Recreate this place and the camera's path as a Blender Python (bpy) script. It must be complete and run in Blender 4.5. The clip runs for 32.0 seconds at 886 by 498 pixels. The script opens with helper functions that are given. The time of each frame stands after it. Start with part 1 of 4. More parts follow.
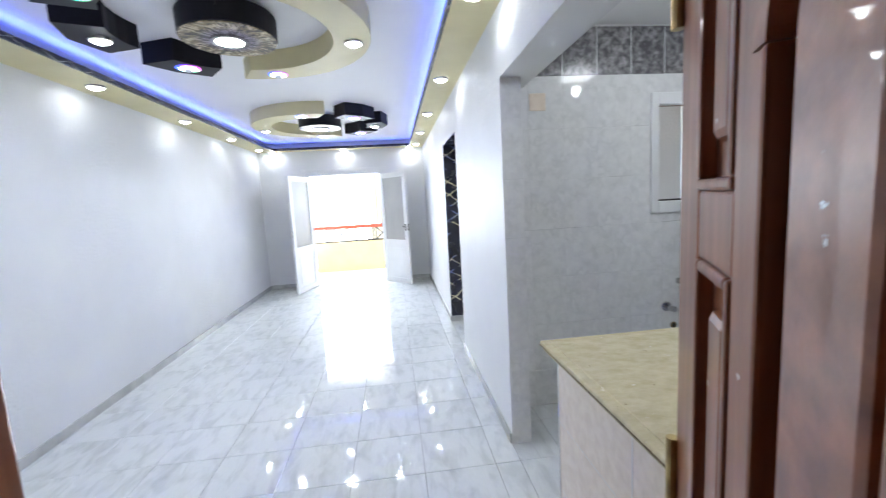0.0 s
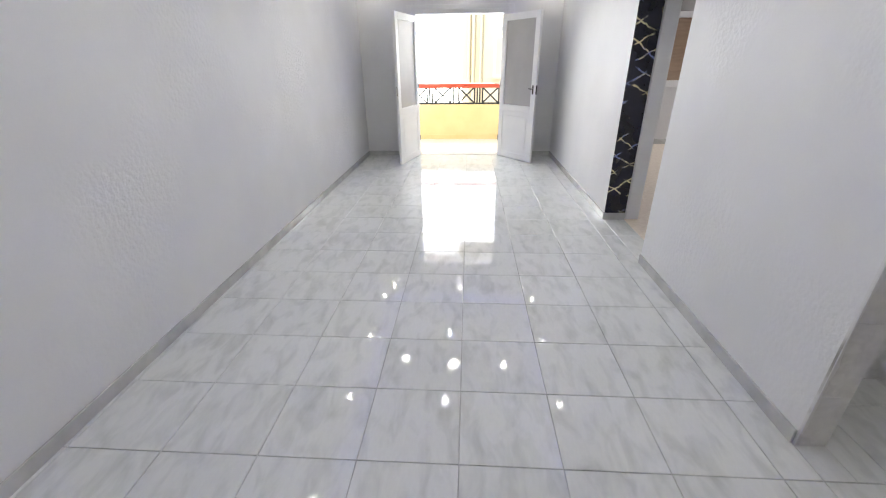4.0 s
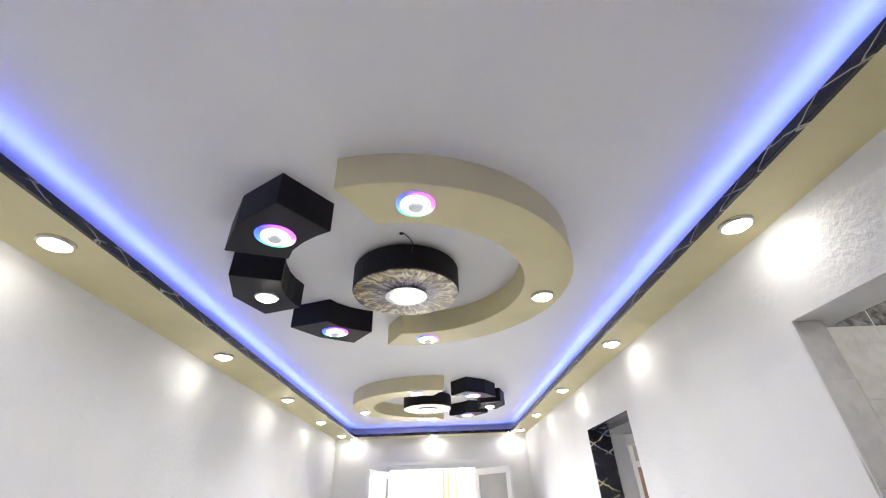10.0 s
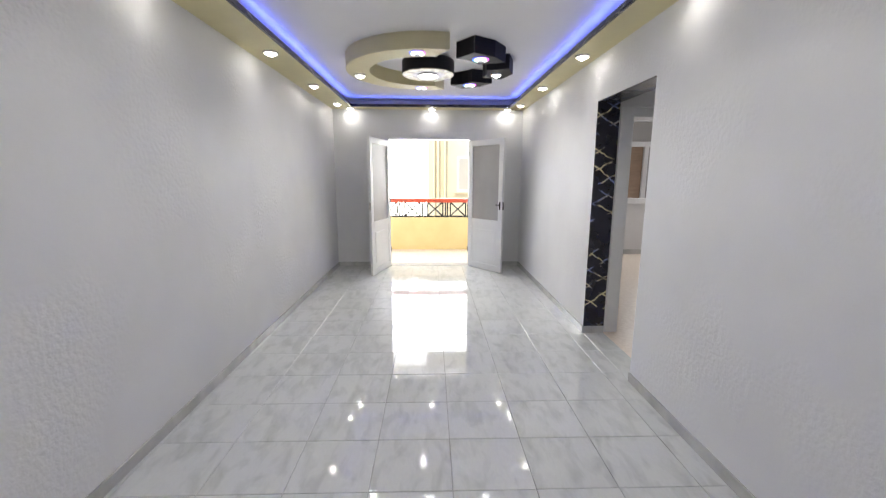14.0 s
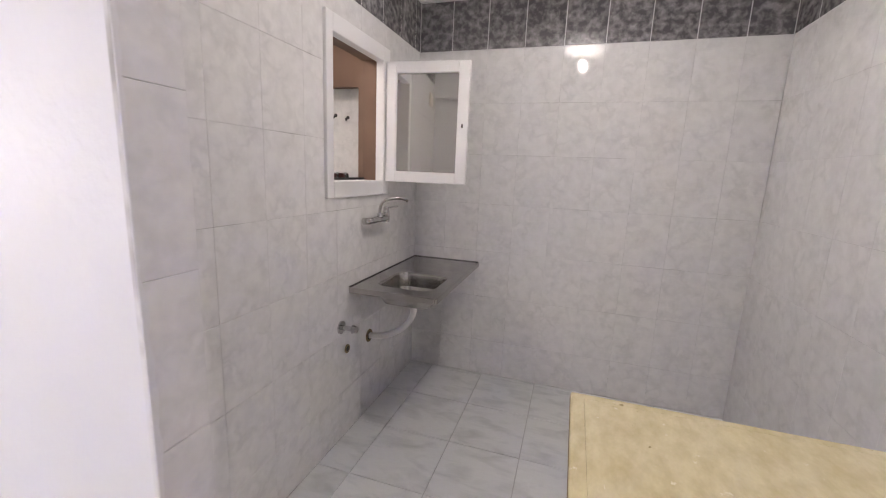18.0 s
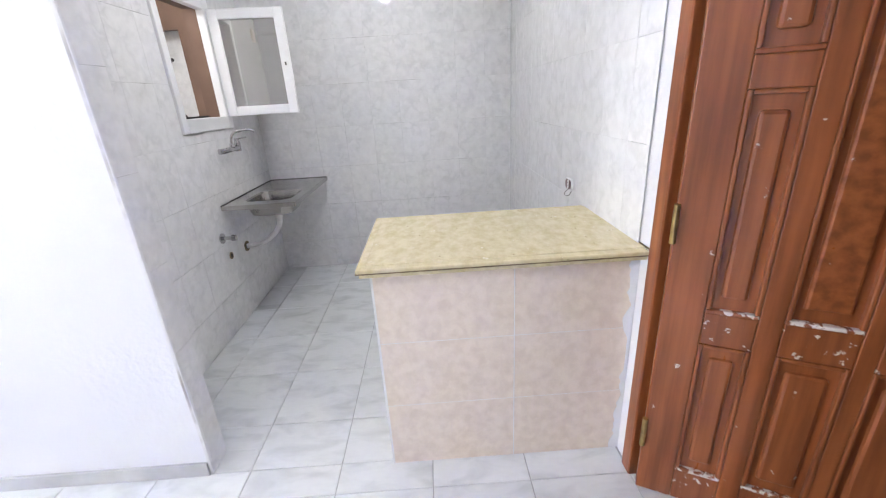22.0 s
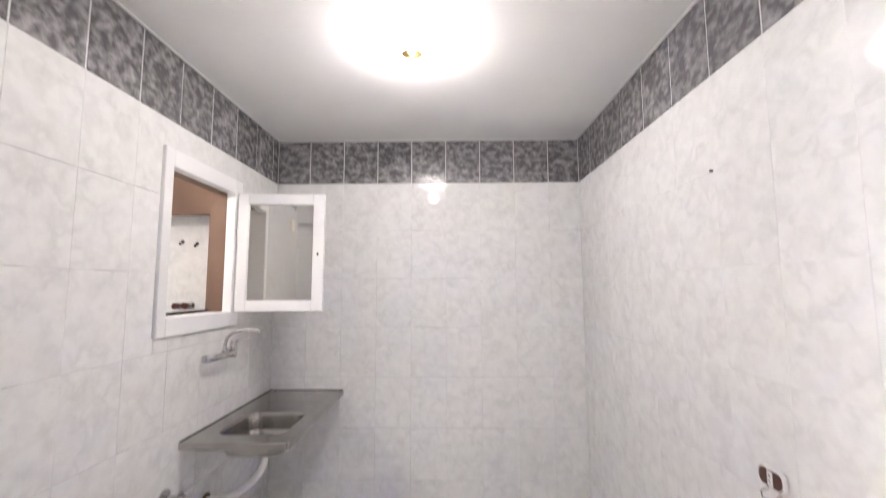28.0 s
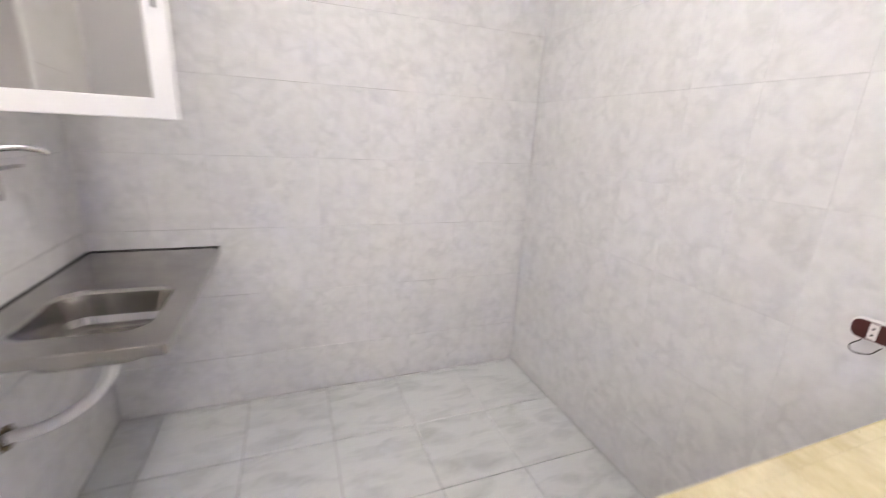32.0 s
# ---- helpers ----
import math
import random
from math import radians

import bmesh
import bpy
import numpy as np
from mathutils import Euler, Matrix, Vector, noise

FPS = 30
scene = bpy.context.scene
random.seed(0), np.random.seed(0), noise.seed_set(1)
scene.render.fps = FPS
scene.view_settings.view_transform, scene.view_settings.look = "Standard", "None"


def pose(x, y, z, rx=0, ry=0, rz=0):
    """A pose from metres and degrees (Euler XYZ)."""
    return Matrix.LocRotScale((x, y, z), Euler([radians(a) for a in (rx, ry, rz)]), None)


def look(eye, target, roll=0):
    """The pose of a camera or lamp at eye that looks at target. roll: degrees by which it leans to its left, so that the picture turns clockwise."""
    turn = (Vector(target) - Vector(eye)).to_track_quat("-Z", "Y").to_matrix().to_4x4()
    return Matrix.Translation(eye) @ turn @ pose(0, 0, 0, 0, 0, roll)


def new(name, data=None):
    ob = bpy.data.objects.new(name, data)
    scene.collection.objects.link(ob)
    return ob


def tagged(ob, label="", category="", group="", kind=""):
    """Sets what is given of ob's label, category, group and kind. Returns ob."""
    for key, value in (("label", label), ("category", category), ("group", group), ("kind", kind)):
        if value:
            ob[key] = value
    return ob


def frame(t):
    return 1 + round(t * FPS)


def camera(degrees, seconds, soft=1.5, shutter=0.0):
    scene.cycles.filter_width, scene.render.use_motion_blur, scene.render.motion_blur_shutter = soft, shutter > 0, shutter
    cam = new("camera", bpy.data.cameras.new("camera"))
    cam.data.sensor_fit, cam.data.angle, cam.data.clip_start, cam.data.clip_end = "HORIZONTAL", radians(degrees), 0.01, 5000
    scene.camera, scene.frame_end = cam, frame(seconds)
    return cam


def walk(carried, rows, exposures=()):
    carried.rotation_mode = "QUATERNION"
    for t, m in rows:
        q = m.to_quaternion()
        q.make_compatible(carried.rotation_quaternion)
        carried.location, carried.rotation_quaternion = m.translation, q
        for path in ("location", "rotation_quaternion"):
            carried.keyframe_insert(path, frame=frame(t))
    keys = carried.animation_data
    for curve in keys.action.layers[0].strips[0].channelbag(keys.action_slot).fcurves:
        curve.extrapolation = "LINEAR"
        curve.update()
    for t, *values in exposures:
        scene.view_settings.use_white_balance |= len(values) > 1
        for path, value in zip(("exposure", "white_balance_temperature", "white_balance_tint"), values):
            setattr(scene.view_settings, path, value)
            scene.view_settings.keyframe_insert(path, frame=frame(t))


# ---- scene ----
cam = camera(95.0, 32.0, soft=1.1, shutter=0.5)
PATH = [
    (0, (2.38, 2.167, 1.507), (2.607, 4.139, 1.262), -3.2),
    (0.5, (2.359, 2.219, 1.478), (2.383, 4.207, 1.256), -1.3),
    (1, (2.279, 2.398, 1.49), (2.284, 4.382, 1.237), 0.6),
    (1.5, (2.217, 2.478, 1.485), (2.169, 4.457, 1.202), -0.2),
    (2, (2.206, 2.656, 1.432), (1.965, 4.58, 0.942), -2.7),
    (2.5, (2.178, 2.918, 1.435), (1.869, 4.805, 0.848), -2.1),
    (4.5, (1.583, 3.205, 1.428), (1.514, 5.003, 0.555), -0.6),
    (5, (1.609, 3.25, 1.458), (1.508, 5.131, 0.785), -1.9),
    (5.5, (1.612, 3.274, 1.486), (1.541, 5.226, 1.056), 0.0),
    (6, (1.533, 3.239, 1.512), (1.531, 5.229, 1.317), -0.3),
    (6.5, (1.471, 3.166, 1.532), (1.551, 5.165, 1.535), -0.5),
    (7, (1.432, 3.095, 1.551), (1.521, 5.078, 1.798), -0.9),
    (7.5, (1.438, 3.088, 1.575), (1.53, 5.022, 2.073), -0.9),
    (8, (1.481, 3.061, 1.594), (1.574, 4.941, 2.27), -0.9),
    (8.5, (1.55, 3.03, 1.604), (1.617, 4.874, 2.376), -0.5),
    (9, (1.583, 2.999, 1.6), (1.64, 4.794, 2.48), -0.6),
    (9.5, (1.617, 2.981, 1.598), (1.69, 4.713, 2.595), -1.8),
    (10, (1.648, 2.958, 1.601), (1.686, 4.652, 2.663), -2.3),
    (10.5, (1.671, 2.927, 1.599), (1.695, 4.587, 2.715), -3.0),
    (11, (1.662, 2.896, 1.601), (1.656, 4.524, 2.761), -2.1),
    (11.5, (1.653, 2.9, 1.598), (1.619, 4.613, 2.63), -2.2),
    (12, (1.641, 2.942, 1.583), (1.596, 4.757, 2.422), -2.0),
    (12.5, (1.614, 2.99, 1.555), (1.565, 4.921, 2.074), -0.7),
    (13, (1.537, 3.07, 1.529), (1.529, 5.063, 1.688), 0.7),
    (13.5, (1.5, 3.204, 1.499), (1.533, 5.198, 1.349), 0.5),
    (15.5, (1.872, 3.692, 1.451), (2.273, 5.578, 0.922), 1.1),
    (16, (1.918, 3.838, 1.41), (3.077, 5.423, 1.028), 0.5),
    (16.1, (1.92, 3.868, 1.412), (3.203, 5.351, 1.019), -0.3),
    (16.4, (2.006, 3.912, 1.378), (3.606, 5.029, 0.941), -0.8),
    (16.7, (2.101, 3.93, 1.419), (3.862, 4.705, 0.871), -2.5),
    (17, (2.226, 3.885, 1.43), (4.021, 4.602, 0.918), -3.5),
    (17.5, (2.436, 3.754, 1.457), (4.262, 4.45, 1.032), -1.1),
    (18, (2.525, 3.73, 1.469), (4.399, 4.32, 1.095), 2.4),
    (18.5, (2.584, 3.736, 1.458), (4.466, 4.268, 1.042), 0.1),
    (19, (2.513, 3.75, 1.467), (4.444, 4.153, 1.135), -0.2),
    (19.5, (2.271, 3.788, 1.482), (4.239, 3.927, 1.154), -3.1),
    (20, (2.149, 3.679, 1.483), (4.116, 3.671, 1.124), -3.2),
    (20.5, (1.955, 3.527, 1.455), (3.867, 3.873, 0.978), -2.3),
    (21, (1.879, 3.433, 1.449), (3.765, 3.511, 0.789), -3.9),
    (21.5, (1.819, 3.41, 1.422), (3.675, 3.263, 0.694), -3.2),
    (22, (1.675, 3.415, 1.445), (3.548, 3.379, 0.745), -3.4),
    (22.5, (1.587, 3.416, 1.433), (3.44, 3.362, 0.681), -3.6),
    (23, (1.465, 3.416, 1.406), (3.275, 3.423, 0.554), -3.3),
    (23.5, (1.393, 3.444, 1.397), (3.177, 3.535, 0.497), -1.7),
    (24, (1.488, 3.526, 1.385), (3.279, 3.57, 0.496), -0.5),
    (24.5, (1.613, 3.646, 1.386), (3.435, 3.513, 0.571), 1.3),
    (25, (1.705, 3.672, 1.373), (3.571, 3.595, 0.657), 0.9),
    (25.5, (1.904, 3.623, 1.378), (3.79, 3.594, 0.711), 0.6),
    (27.5, (2.442, 3.697, 1.472), (4.44, 3.622, 1.426), -0.5),
    (28, (2.499, 3.615, 1.531), (4.49, 3.645, 1.719), -0.2),
    (28.5, (2.532, 3.548, 1.556), (4.457, 3.676, 2.083), 0.1),
    (29, (2.541, 3.518, 1.557), (4.464, 3.731, 2.065), -0.9),
    (29.5, (2.56, 3.609, 1.477), (4.544, 3.86, 1.447), -0.7),
    (30, (2.522, 3.746, 1.366), (4.439, 3.954, 0.837), -0.4),
    (30.5, (2.523, 3.831, 1.345), (4.431, 3.958, 0.756), 2.4),
    (31, (2.723, 3.873, 1.357), (4.651, 3.886, 0.826), 0.5),
    (31.2, (2.836, 3.88, 1.38), (4.771, 3.821, 0.879), -0.2),
    (31.5, (2.963, 3.843, 1.399), (4.889, 3.738, 0.869), 2.7),
    (31.6, (3.01, 3.902, 1.375), (4.926, 3.694, 0.842), 2.2),
    (32, (3.242, 4.014, 1.399), (5.038, 3.321, 0.857), 3.0),
]
EXPOSURES = [(0, 1.55, 5700, 6), (1, 1.3, 6200, 9), (2.5, 1.15, 6300, 9), (4.5, 0.88, 6550, 9), (6, 0.75, 6650, 9), (7.5, 1.1, 6500, 9), (9, 1.26, 6600, 9), (11.2, 1.55, 6650, 9), (12, 1.45, 6600, 9),
             (13, 1.05, 6600, 9), (15.5, 0.66, 6500, 10), (16.15, 0.66, 6450, 10), (16.7, 1.28, 6500, 14), (17, 1.5, 6600, 18), (18, 1.75, 6800, 19), (19, 2.02, 6850, 20), (20, 1.87, 6750, 19), (21.2, 1.9, 6250, 14), (22.2, 2.28, 6050, 12),
             (23, 2.17, 6200, 12), (25.5, 2.05, 6350, 14), (27.5, 2.33, 6650, 15), (28, 2.36, 6600, 16), (29, 2.12, 6600, 15), (30, 2.32, 6650, 17), (31, 2.45, 6600, 15), (32, 2.43, 6650, 16)]
SKY_WATTS, DOWN_WATTS, BLUE_WATTS, KITCHEN_WATTS = 72, 0.40, 4.2, 4.4
walk(cam, [(t, look(e, g, r)) for t, e, g, r in PATH], EXPOSURES)

# ---- world, sun, large lights ----
world = bpy.data.worlds.new("world")
scene.world = world
world.use_nodes = True
wn = world.node_tree
sky = wn.nodes.new("ShaderNodeTexSky")
sky.sky_type = "NISHITA"
sky.sun_disc = False
sky.sun_elevation, sky.sun_rotation = radians(52), radians(200)
wn.links.new(sky.outputs[0], wn.nodes["Background"].inputs[0])
wn.nodes["Background"].inputs[1].default_value = 0.15


def lamp(name, kind, m, watts, color=(1, 1, 1), **more):
    data = bpy.data.lights.new(name, kind)
    data.energy, data.color = watts, color
    for key, value in more.items():
        if key == "radius":
            data.shadow_soft_size = value
        elif key == "cone":
            data.spot_size, data.spot_blend = radians(value), 0.12
        elif key == "size":
            data.shape, data.size, data.size_y = "RECTANGLE", value[0], value[1]
        elif key == "angle":
            data.angle = radians(value)
    ob = new(name, data)
    ob.matrix_world = m
    return ob


SUN_DIR = Vector((math.sin(radians(200)) * math.cos(radians(52)), math.cos(radians(200)) * math.cos(radians(52)), math.sin(radians(52))))
lamp("sun", "SUN", look((0, 0, 30), Vector((0, 0, 30)) - SUN_DIR), 2.3, (1, 0.95, 0.86), angle=0.53)
# sky light through the balcony doors and through the window of the far room
lamp("sky_light_balcony", "AREA", look((1.25, 11.9, 1.6), (1.45, 6, 1.3)), SKY_WATTS, (0.93, 0.96, 1.0), size=(2.3, 1.6))
lamp("sky_light_room", "AREA", look((5.95, 10.7, 1.7), (4.6, 7, 0.8)), 16, (0.98, 0.97, 1.0), size=(0.7, 1.2))
# ceiling downlights of the corridor
DOWN = [(x, y) for x in (0.190, 2.846) for y in (2.946, 4.273, 5.686, 7.034, 8.309, 9.50)] + [(0.30, 9.89), (1.55, 9.89), (2.73, 9.89)]
for x, y in DOWN:
    lamp("downlight_lamp", "SPOT", look((x, y, 2.462), (x, y, 0)), DOWN_WATTS * (2.0 if y > 9.6 else 1), (1, 0.97, 0.92), radius=0.025, cone=178)
# blue strip light in the cove, shining up at the ceiling
BLUE = (0.10, 0.15, 1.0)
for ctr, ln, turn, lean in (((0.296, 6.38, 2.59), 6.7, 0, 15), ((2.781, 6.38, 2.59), 6.7, 0, -15)):
    lamp("cove_lamp", "AREA", pose(*ctr, 180, lean, turn), BLUE_WATTS, BLUE, size=(0.03, ln))
for ctr, ln, lean in (((1.54, 9.785, 2.59), 2.35, 15), ((1.54, 2.97, 2.59), 2.35, -15)):
    lamp("cove_lamp", "AREA", pose(*ctr, 180 + lean, 0, 0), BLUE_WATTS * 0.36, BLUE, size=(ln, 0.03))
# lamps of the two ceiling roses: the drum in the middle and four of the spots round it
for cx, cy, side in ((1.496, 4.804, 1), (1.512, 7.725, -1)):
    for r, deg, watts in ((0, 0, 5.0), (0.712, 7, 1.9), (0.696, 180, 1.9), (0.706, 83, 1.5), (0.706, -83, 1.5)):
        x, y = cx + side * r * math.cos(radians(deg)), cy + r * math.sin(radians(deg))
        lamp("rose_lamp", "SPOT", look((x, y, 2.462), (x, y, 0)), watts, (1, 0.98, 0.95), radius=0.035, cone=152)
lamp("kitchen_lamp", "SPOT", look((4.13, 3.768, 2.44), (4.13, 3.768, 0)), KITCHEN_WATTS * 0.62, (1, 0.97, 0.93), radius=0.03, cone=178)
lamp("kitchen_lamp", "POINT", pose(4.13, 3.768, 2.415), KITCHEN_WATTS * 0.38, (1, 0.97, 0.93), radius=0.03)
# unseen fill light, added to brighten the bathroom behind the kitchen window
lamp("bath_lamp", "POINT", pose(3.9, 5.5, 2.3), 6, (1, 0.93, 0.85), radius=0.08)


# ---- materials ----
def material(name, a, b=None, rough=0.5, scale=3.0, detail=4.0, stretch=(1, 1, 1), spin=(0, 0, 0), lo=0.35, hi=0.65, grain=0.0, grain_scale=90.0,
             bump=0.0, bump_scale=120.0, metal=0.0, each=0.0, spread=False, rough_vary=0.06, warp=0.0, coat=0.0, patch=0.0, spec=0.5):
    """Two colours mixed by noise, fine grain, bump, and a change of value from piece to piece."""
    m = bpy.data.materials.new(name)
    m.use_nodes = True
    n, l = m.node_tree.nodes, m.node_tree.links
    bs = n["Principled BSDF"]
    b = b or tuple(c * 0.9 for c in a)
    co = n.new("ShaderNodeTexCoord")
    mp = n.new("ShaderNodeMapping")
    mp.inputs["Scale"].default_value = stretch
    mp.inputs["Rotation"].default_value = [radians(v) for v in spin]
    l.new(co.outputs["Object"], mp.inputs[0])
    info = n.new("ShaderNodeObjectInfo")
    if spread:
        off = n.new("ShaderNodeVectorMath")
        off.operation = "SCALE"
        off.inputs[0].default_value = (37.0, 91.0, 53.0)
        l.new(info.outputs["Random"], off.inputs["Scale"])
        l.new(off.outputs[0], mp.inputs["Location"])
    tex = n.new("ShaderNodeTexNoise")
    tex.inputs["Scale"].default_value, tex.inputs["Detail"].default_value, tex.inputs["Distortion"].default_value = scale, detail, warp
    l.new(mp.outputs[0], tex.inputs["Vector"])
    ramp = n.new("ShaderNodeValToRGB")
    ramp.color_ramp.elements[0].position, ramp.color_ramp.elements[1].position = lo, hi
    ramp.color_ramp.elements[0].color, ramp.color_ramp.elements[1].color = (*a, 1), (*b, 1)
    l.new(tex.outputs[0], ramp.inputs[0])
    out = ramp.outputs[0]
    fine = n.new("ShaderNodeTexNoise")
    fine.inputs["Scale"].default_value, fine.inputs["Detail"].default_value = grain_scale, 3
    l.new(mp.outputs[0], fine.inputs["Vector"])

    def value(source, low, high, colour):
        mr = n.new("ShaderNodeMapRange")
        mr.inputs[3].default_value, mr.inputs[4].default_value = low, high
        l.new(source, mr.inputs[0])
        hs = n.new("ShaderNodeHueSaturation")
        l.new(mr.outputs[0], hs.inputs["Value"])
        l.new(colour, hs.inputs["Color"])
        return hs.outputs[0]

    if grain:
        out = value(fine.outputs[0], 1 - grain, 1 + grain, out)
    if each:
        out = value(info.outputs["Random"], 1 - each, 1 + each, out)
    l.new(out, bs.inputs["Base Color"])
    mr = n.new("ShaderNodeMapRange")
    mr.inputs[3].default_value, mr.inputs[4].default_value = max(0.02, rough - rough_vary), rough + rough_vary
    l.new(tex.outputs[0], mr.inputs[0])
    l.new(mr.outputs[0], bs.inputs["Roughness"])
    bs.inputs["Metallic"].default_value = metal
    bs.inputs["Coat Weight"].default_value = coat
    bs.inputs["Specular IOR Level"].default_value = spec
    if bump:
        bt = n.new("ShaderNodeTexNoise")
        bt.inputs["Scale"].default_value, bt.inputs["Detail"].default_value = bump_scale, 4
        l.new(co.outputs["Object"], bt.inputs["Vector"])
        bp = n.new("ShaderNodeBump")
        bp.inputs["Strength"].default_value, bp.inputs["Distance"].default_value = bump, 0.011 if patch else 0.004
        high = bt.outputs[0]
        if patch:
            pt, pr, pm = n.new("ShaderNodeTexNoise"), n.new("ShaderNodeMapRange"), n.new("ShaderNodeMath")
            pt.inputs["Scale"].default_value, pt.inputs["Detail"].default_value = patch, 2
            l.new(co.outputs["Object"], pt.inputs["Vector"])
            pr.inputs[1].default_value, pr.inputs[2].default_value, pr.inputs[3].default_value, pr.inputs[4].default_value = 0.47, 0.65, 0.03, 1.0
            l.new(pt.outputs[0], pr.inputs[0])
            pm.operation = "MULTIPLY"
            l.new(high, pm.inputs[0])
            l.new(pr.outputs[0], pm.inputs[1])
            high = pm.outputs[0]
        l.new(high, bp.inputs["Height"])
        l.new(bp.outputs[0], bs.inputs["Normal"])
    return m


def crossed(name, ground, along, across, period, width, cover, vein, second, wobble=0.5):
    """Dark stone paint with two families of thin slanting veins that cross; along and across are the surface's axes."""
    m = material(name, ground, tuple(c * 1.8 + 0.004 for c in ground), rough=0.25, scale=6)
    n, l = m.node_tree.nodes, m.node_tree.links
    bs = n["Principled BSDF"]
    old = bs.inputs["Base Color"].links[0].from_socket
    co, wob, gate = n.new("ShaderNodeTexCoord"), n.new("ShaderNodeTexNoise"), n.new("ShaderNodeTexNoise")
    wob.inputs["Scale"].default_value, wob.inputs["Detail"].default_value = 0.9 / period, 4
    gate.inputs["Scale"].default_value, gate.inputs["Detail"].default_value = 1.25 / period, 2
    for tx in (wob, gate):
        l.new(co.outputs["Object"], tx.inputs["Vector"])

    def maths(op, a, b, c=None):
        node = n.new("ShaderNodeMath")
        node.operation = op
        for k, v in enumerate((a, b, c)):
            if v is None:
                continue
            if isinstance(v, (int, float)):
                node.inputs[k].default_value = v
            else:
                l.new(v, node.inputs[k])
        return node.outputs[0]

    lines_of = []
    for sign in (1, -1):
        dot = n.new("ShaderNodeVectorMath")
        dot.operation = "DOT_PRODUCT"
        dot.inputs[1].default_value = (Vector(along) + sign * Vector(across)) / period
        l.new(co.outputs["Object"], dot.inputs[0])
        shifted = maths("MULTIPLY_ADD", wob.outputs[0], sign * wobble, dot.outputs["Value"])
        away = maths("ABSOLUTE", maths("SUBTRACT", maths("FRACT", shifted, None), 0.5), None)
        mr = n.new("ShaderNodeMapRange")
        mr.inputs[1].default_value, mr.inputs[2].default_value, mr.inputs[3].default_value, mr.inputs[4].default_value = width * 0.35, width, 1, 0
        l.new(away, mr.inputs[0])
        lines_of.append(mr.outputs[0])
    gr = n.new("ShaderNodeMapRange")
    gr.inputs[1].default_value, gr.inputs[2].default_value = cover, cover + 0.1
    l.new(gate.outputs[0], gr.inputs[0])
    amount = maths("MULTIPLY", maths("MAXIMUM", *lines_of), gr.outputs[0])
    tone, fin = n.new("ShaderNodeMix"), n.new("ShaderNodeMix")
    tone.data_type = fin.data_type = "RGBA"
    tone.inputs[6].default_value, tone.inputs[7].default_value = (*vein, 1), (*second, 1)
    pick = n.new("ShaderNodeMapRange")
    pick.inputs[1].default_value, pick.inputs[2].default_value = 0.46, 0.54
    l.new(wob.outputs[0], pick.inputs[0])
    l.new(pick.outputs[0], tone.inputs[0])
    l.new(amount, fin.inputs[0])
    l.new(old, fin.inputs[6])
    l.new(tone.outputs[2], fin.inputs[7])
    l.new(fin.outputs[2], bs.inputs["Base Color"])
    return m


def glow(name, color, strength):
    m = bpy.data.materials.new(name)
    m.use_nodes = True
    bs = m.node_tree.nodes["Principled BSDF"]
    bs.inputs["Base Color"].default_value = (0.8, 0.8, 0.8, 1)
    bs.inputs["Emission Color"].default_value = (*color, 1)
    bs.inputs["Emission Strength"].default_value = strength
    return m


PLASTER = material("white_plaster", (0.765, 0.765, 0.772), (0.72, 0.72, 0.728), rough=0.52, scale=1.6, bump=0.72, bump_scale=38, grain=0.02, patch=1.3, spec=0.16, rough_vary=0.03)
CEILING = material("white_ceiling_paint", (0.885, 0.88, 0.88), (0.855, 0.85, 0.85), rough=0.7, scale=1.2, bump=0.1, bump_scale=40)
KHAKI = material("khaki_paint", (0.71, 0.64, 0.375), (0.67, 0.60, 0.345), rough=0.55, scale=4, bump=0.08)
BLACK = material("black_paint", (0.007, 0.006, 0.011), (0.012, 0.011, 0.017), rough=0.5, scale=5, spec=0.2)
NOIR = crossed("black_marble_paint", (0.007, 0.007, 0.016), (0, 0, 1), (0.62, 0.62, 0), 0.155, 0.062, 0.47, (0.72, 0.66, 0.42), (0.22, 0.27, 0.52), 0.75)
NOIR_FINE = crossed("black_marble_trim", (0.008, 0.008, 0.014), (1, 1, 0), (0, 0, 3.2), 0.21, 0.045, 0.42, (0.50, 0.46, 0.36), (0.30, 0.28, 0.26), 0.9)
FLOORTILE = material("floor_tile", (0.715, 0.73, 0.72), (0.49, 0.51, 0.50), rough=0.055, scale=5.0, stretch=(2.5, 1, 1), spin=(0, 0, 14), detail=9, lo=0.46, hi=0.84,
                     each=0.02, spread=True, rough_vary=0.01, warp=0.55, grain=0.05, grain_scale=26)
GROUT = material("grey_grout", (0.52, 0.52, 0.51), (0.34, 0.34, 0.33), rough=0.8, scale=8)
SKIRT = material("grey_marble_skirting", (0.58, 0.58, 0.57), (0.46, 0.46, 0.455), rough=0.2, scale=6, detail=6, spread=True)
WALLTILE = material("pale_wall_tile", (0.785, 0.78, 0.775), (0.725, 0.72, 0.715), rough=0.05, scale=18, detail=4, lo=0.38, hi=0.64, each=0.012, spread=True, rough_vary=0.02,
                    warp=0.35, grain=0.02, grain_scale=60)
WALLGROUT = material("pale_grout", (0.70, 0.70, 0.69), (0.30, 0.285, 0.26), rough=0.8, scale=3.4, lo=0.50, hi=0.66)
FILLED = material("white_filled_grout", (0.76, 0.755, 0.75), (0.66, 0.655, 0.65), rough=0.5, scale=2.2, lo=0.56, hi=0.72)
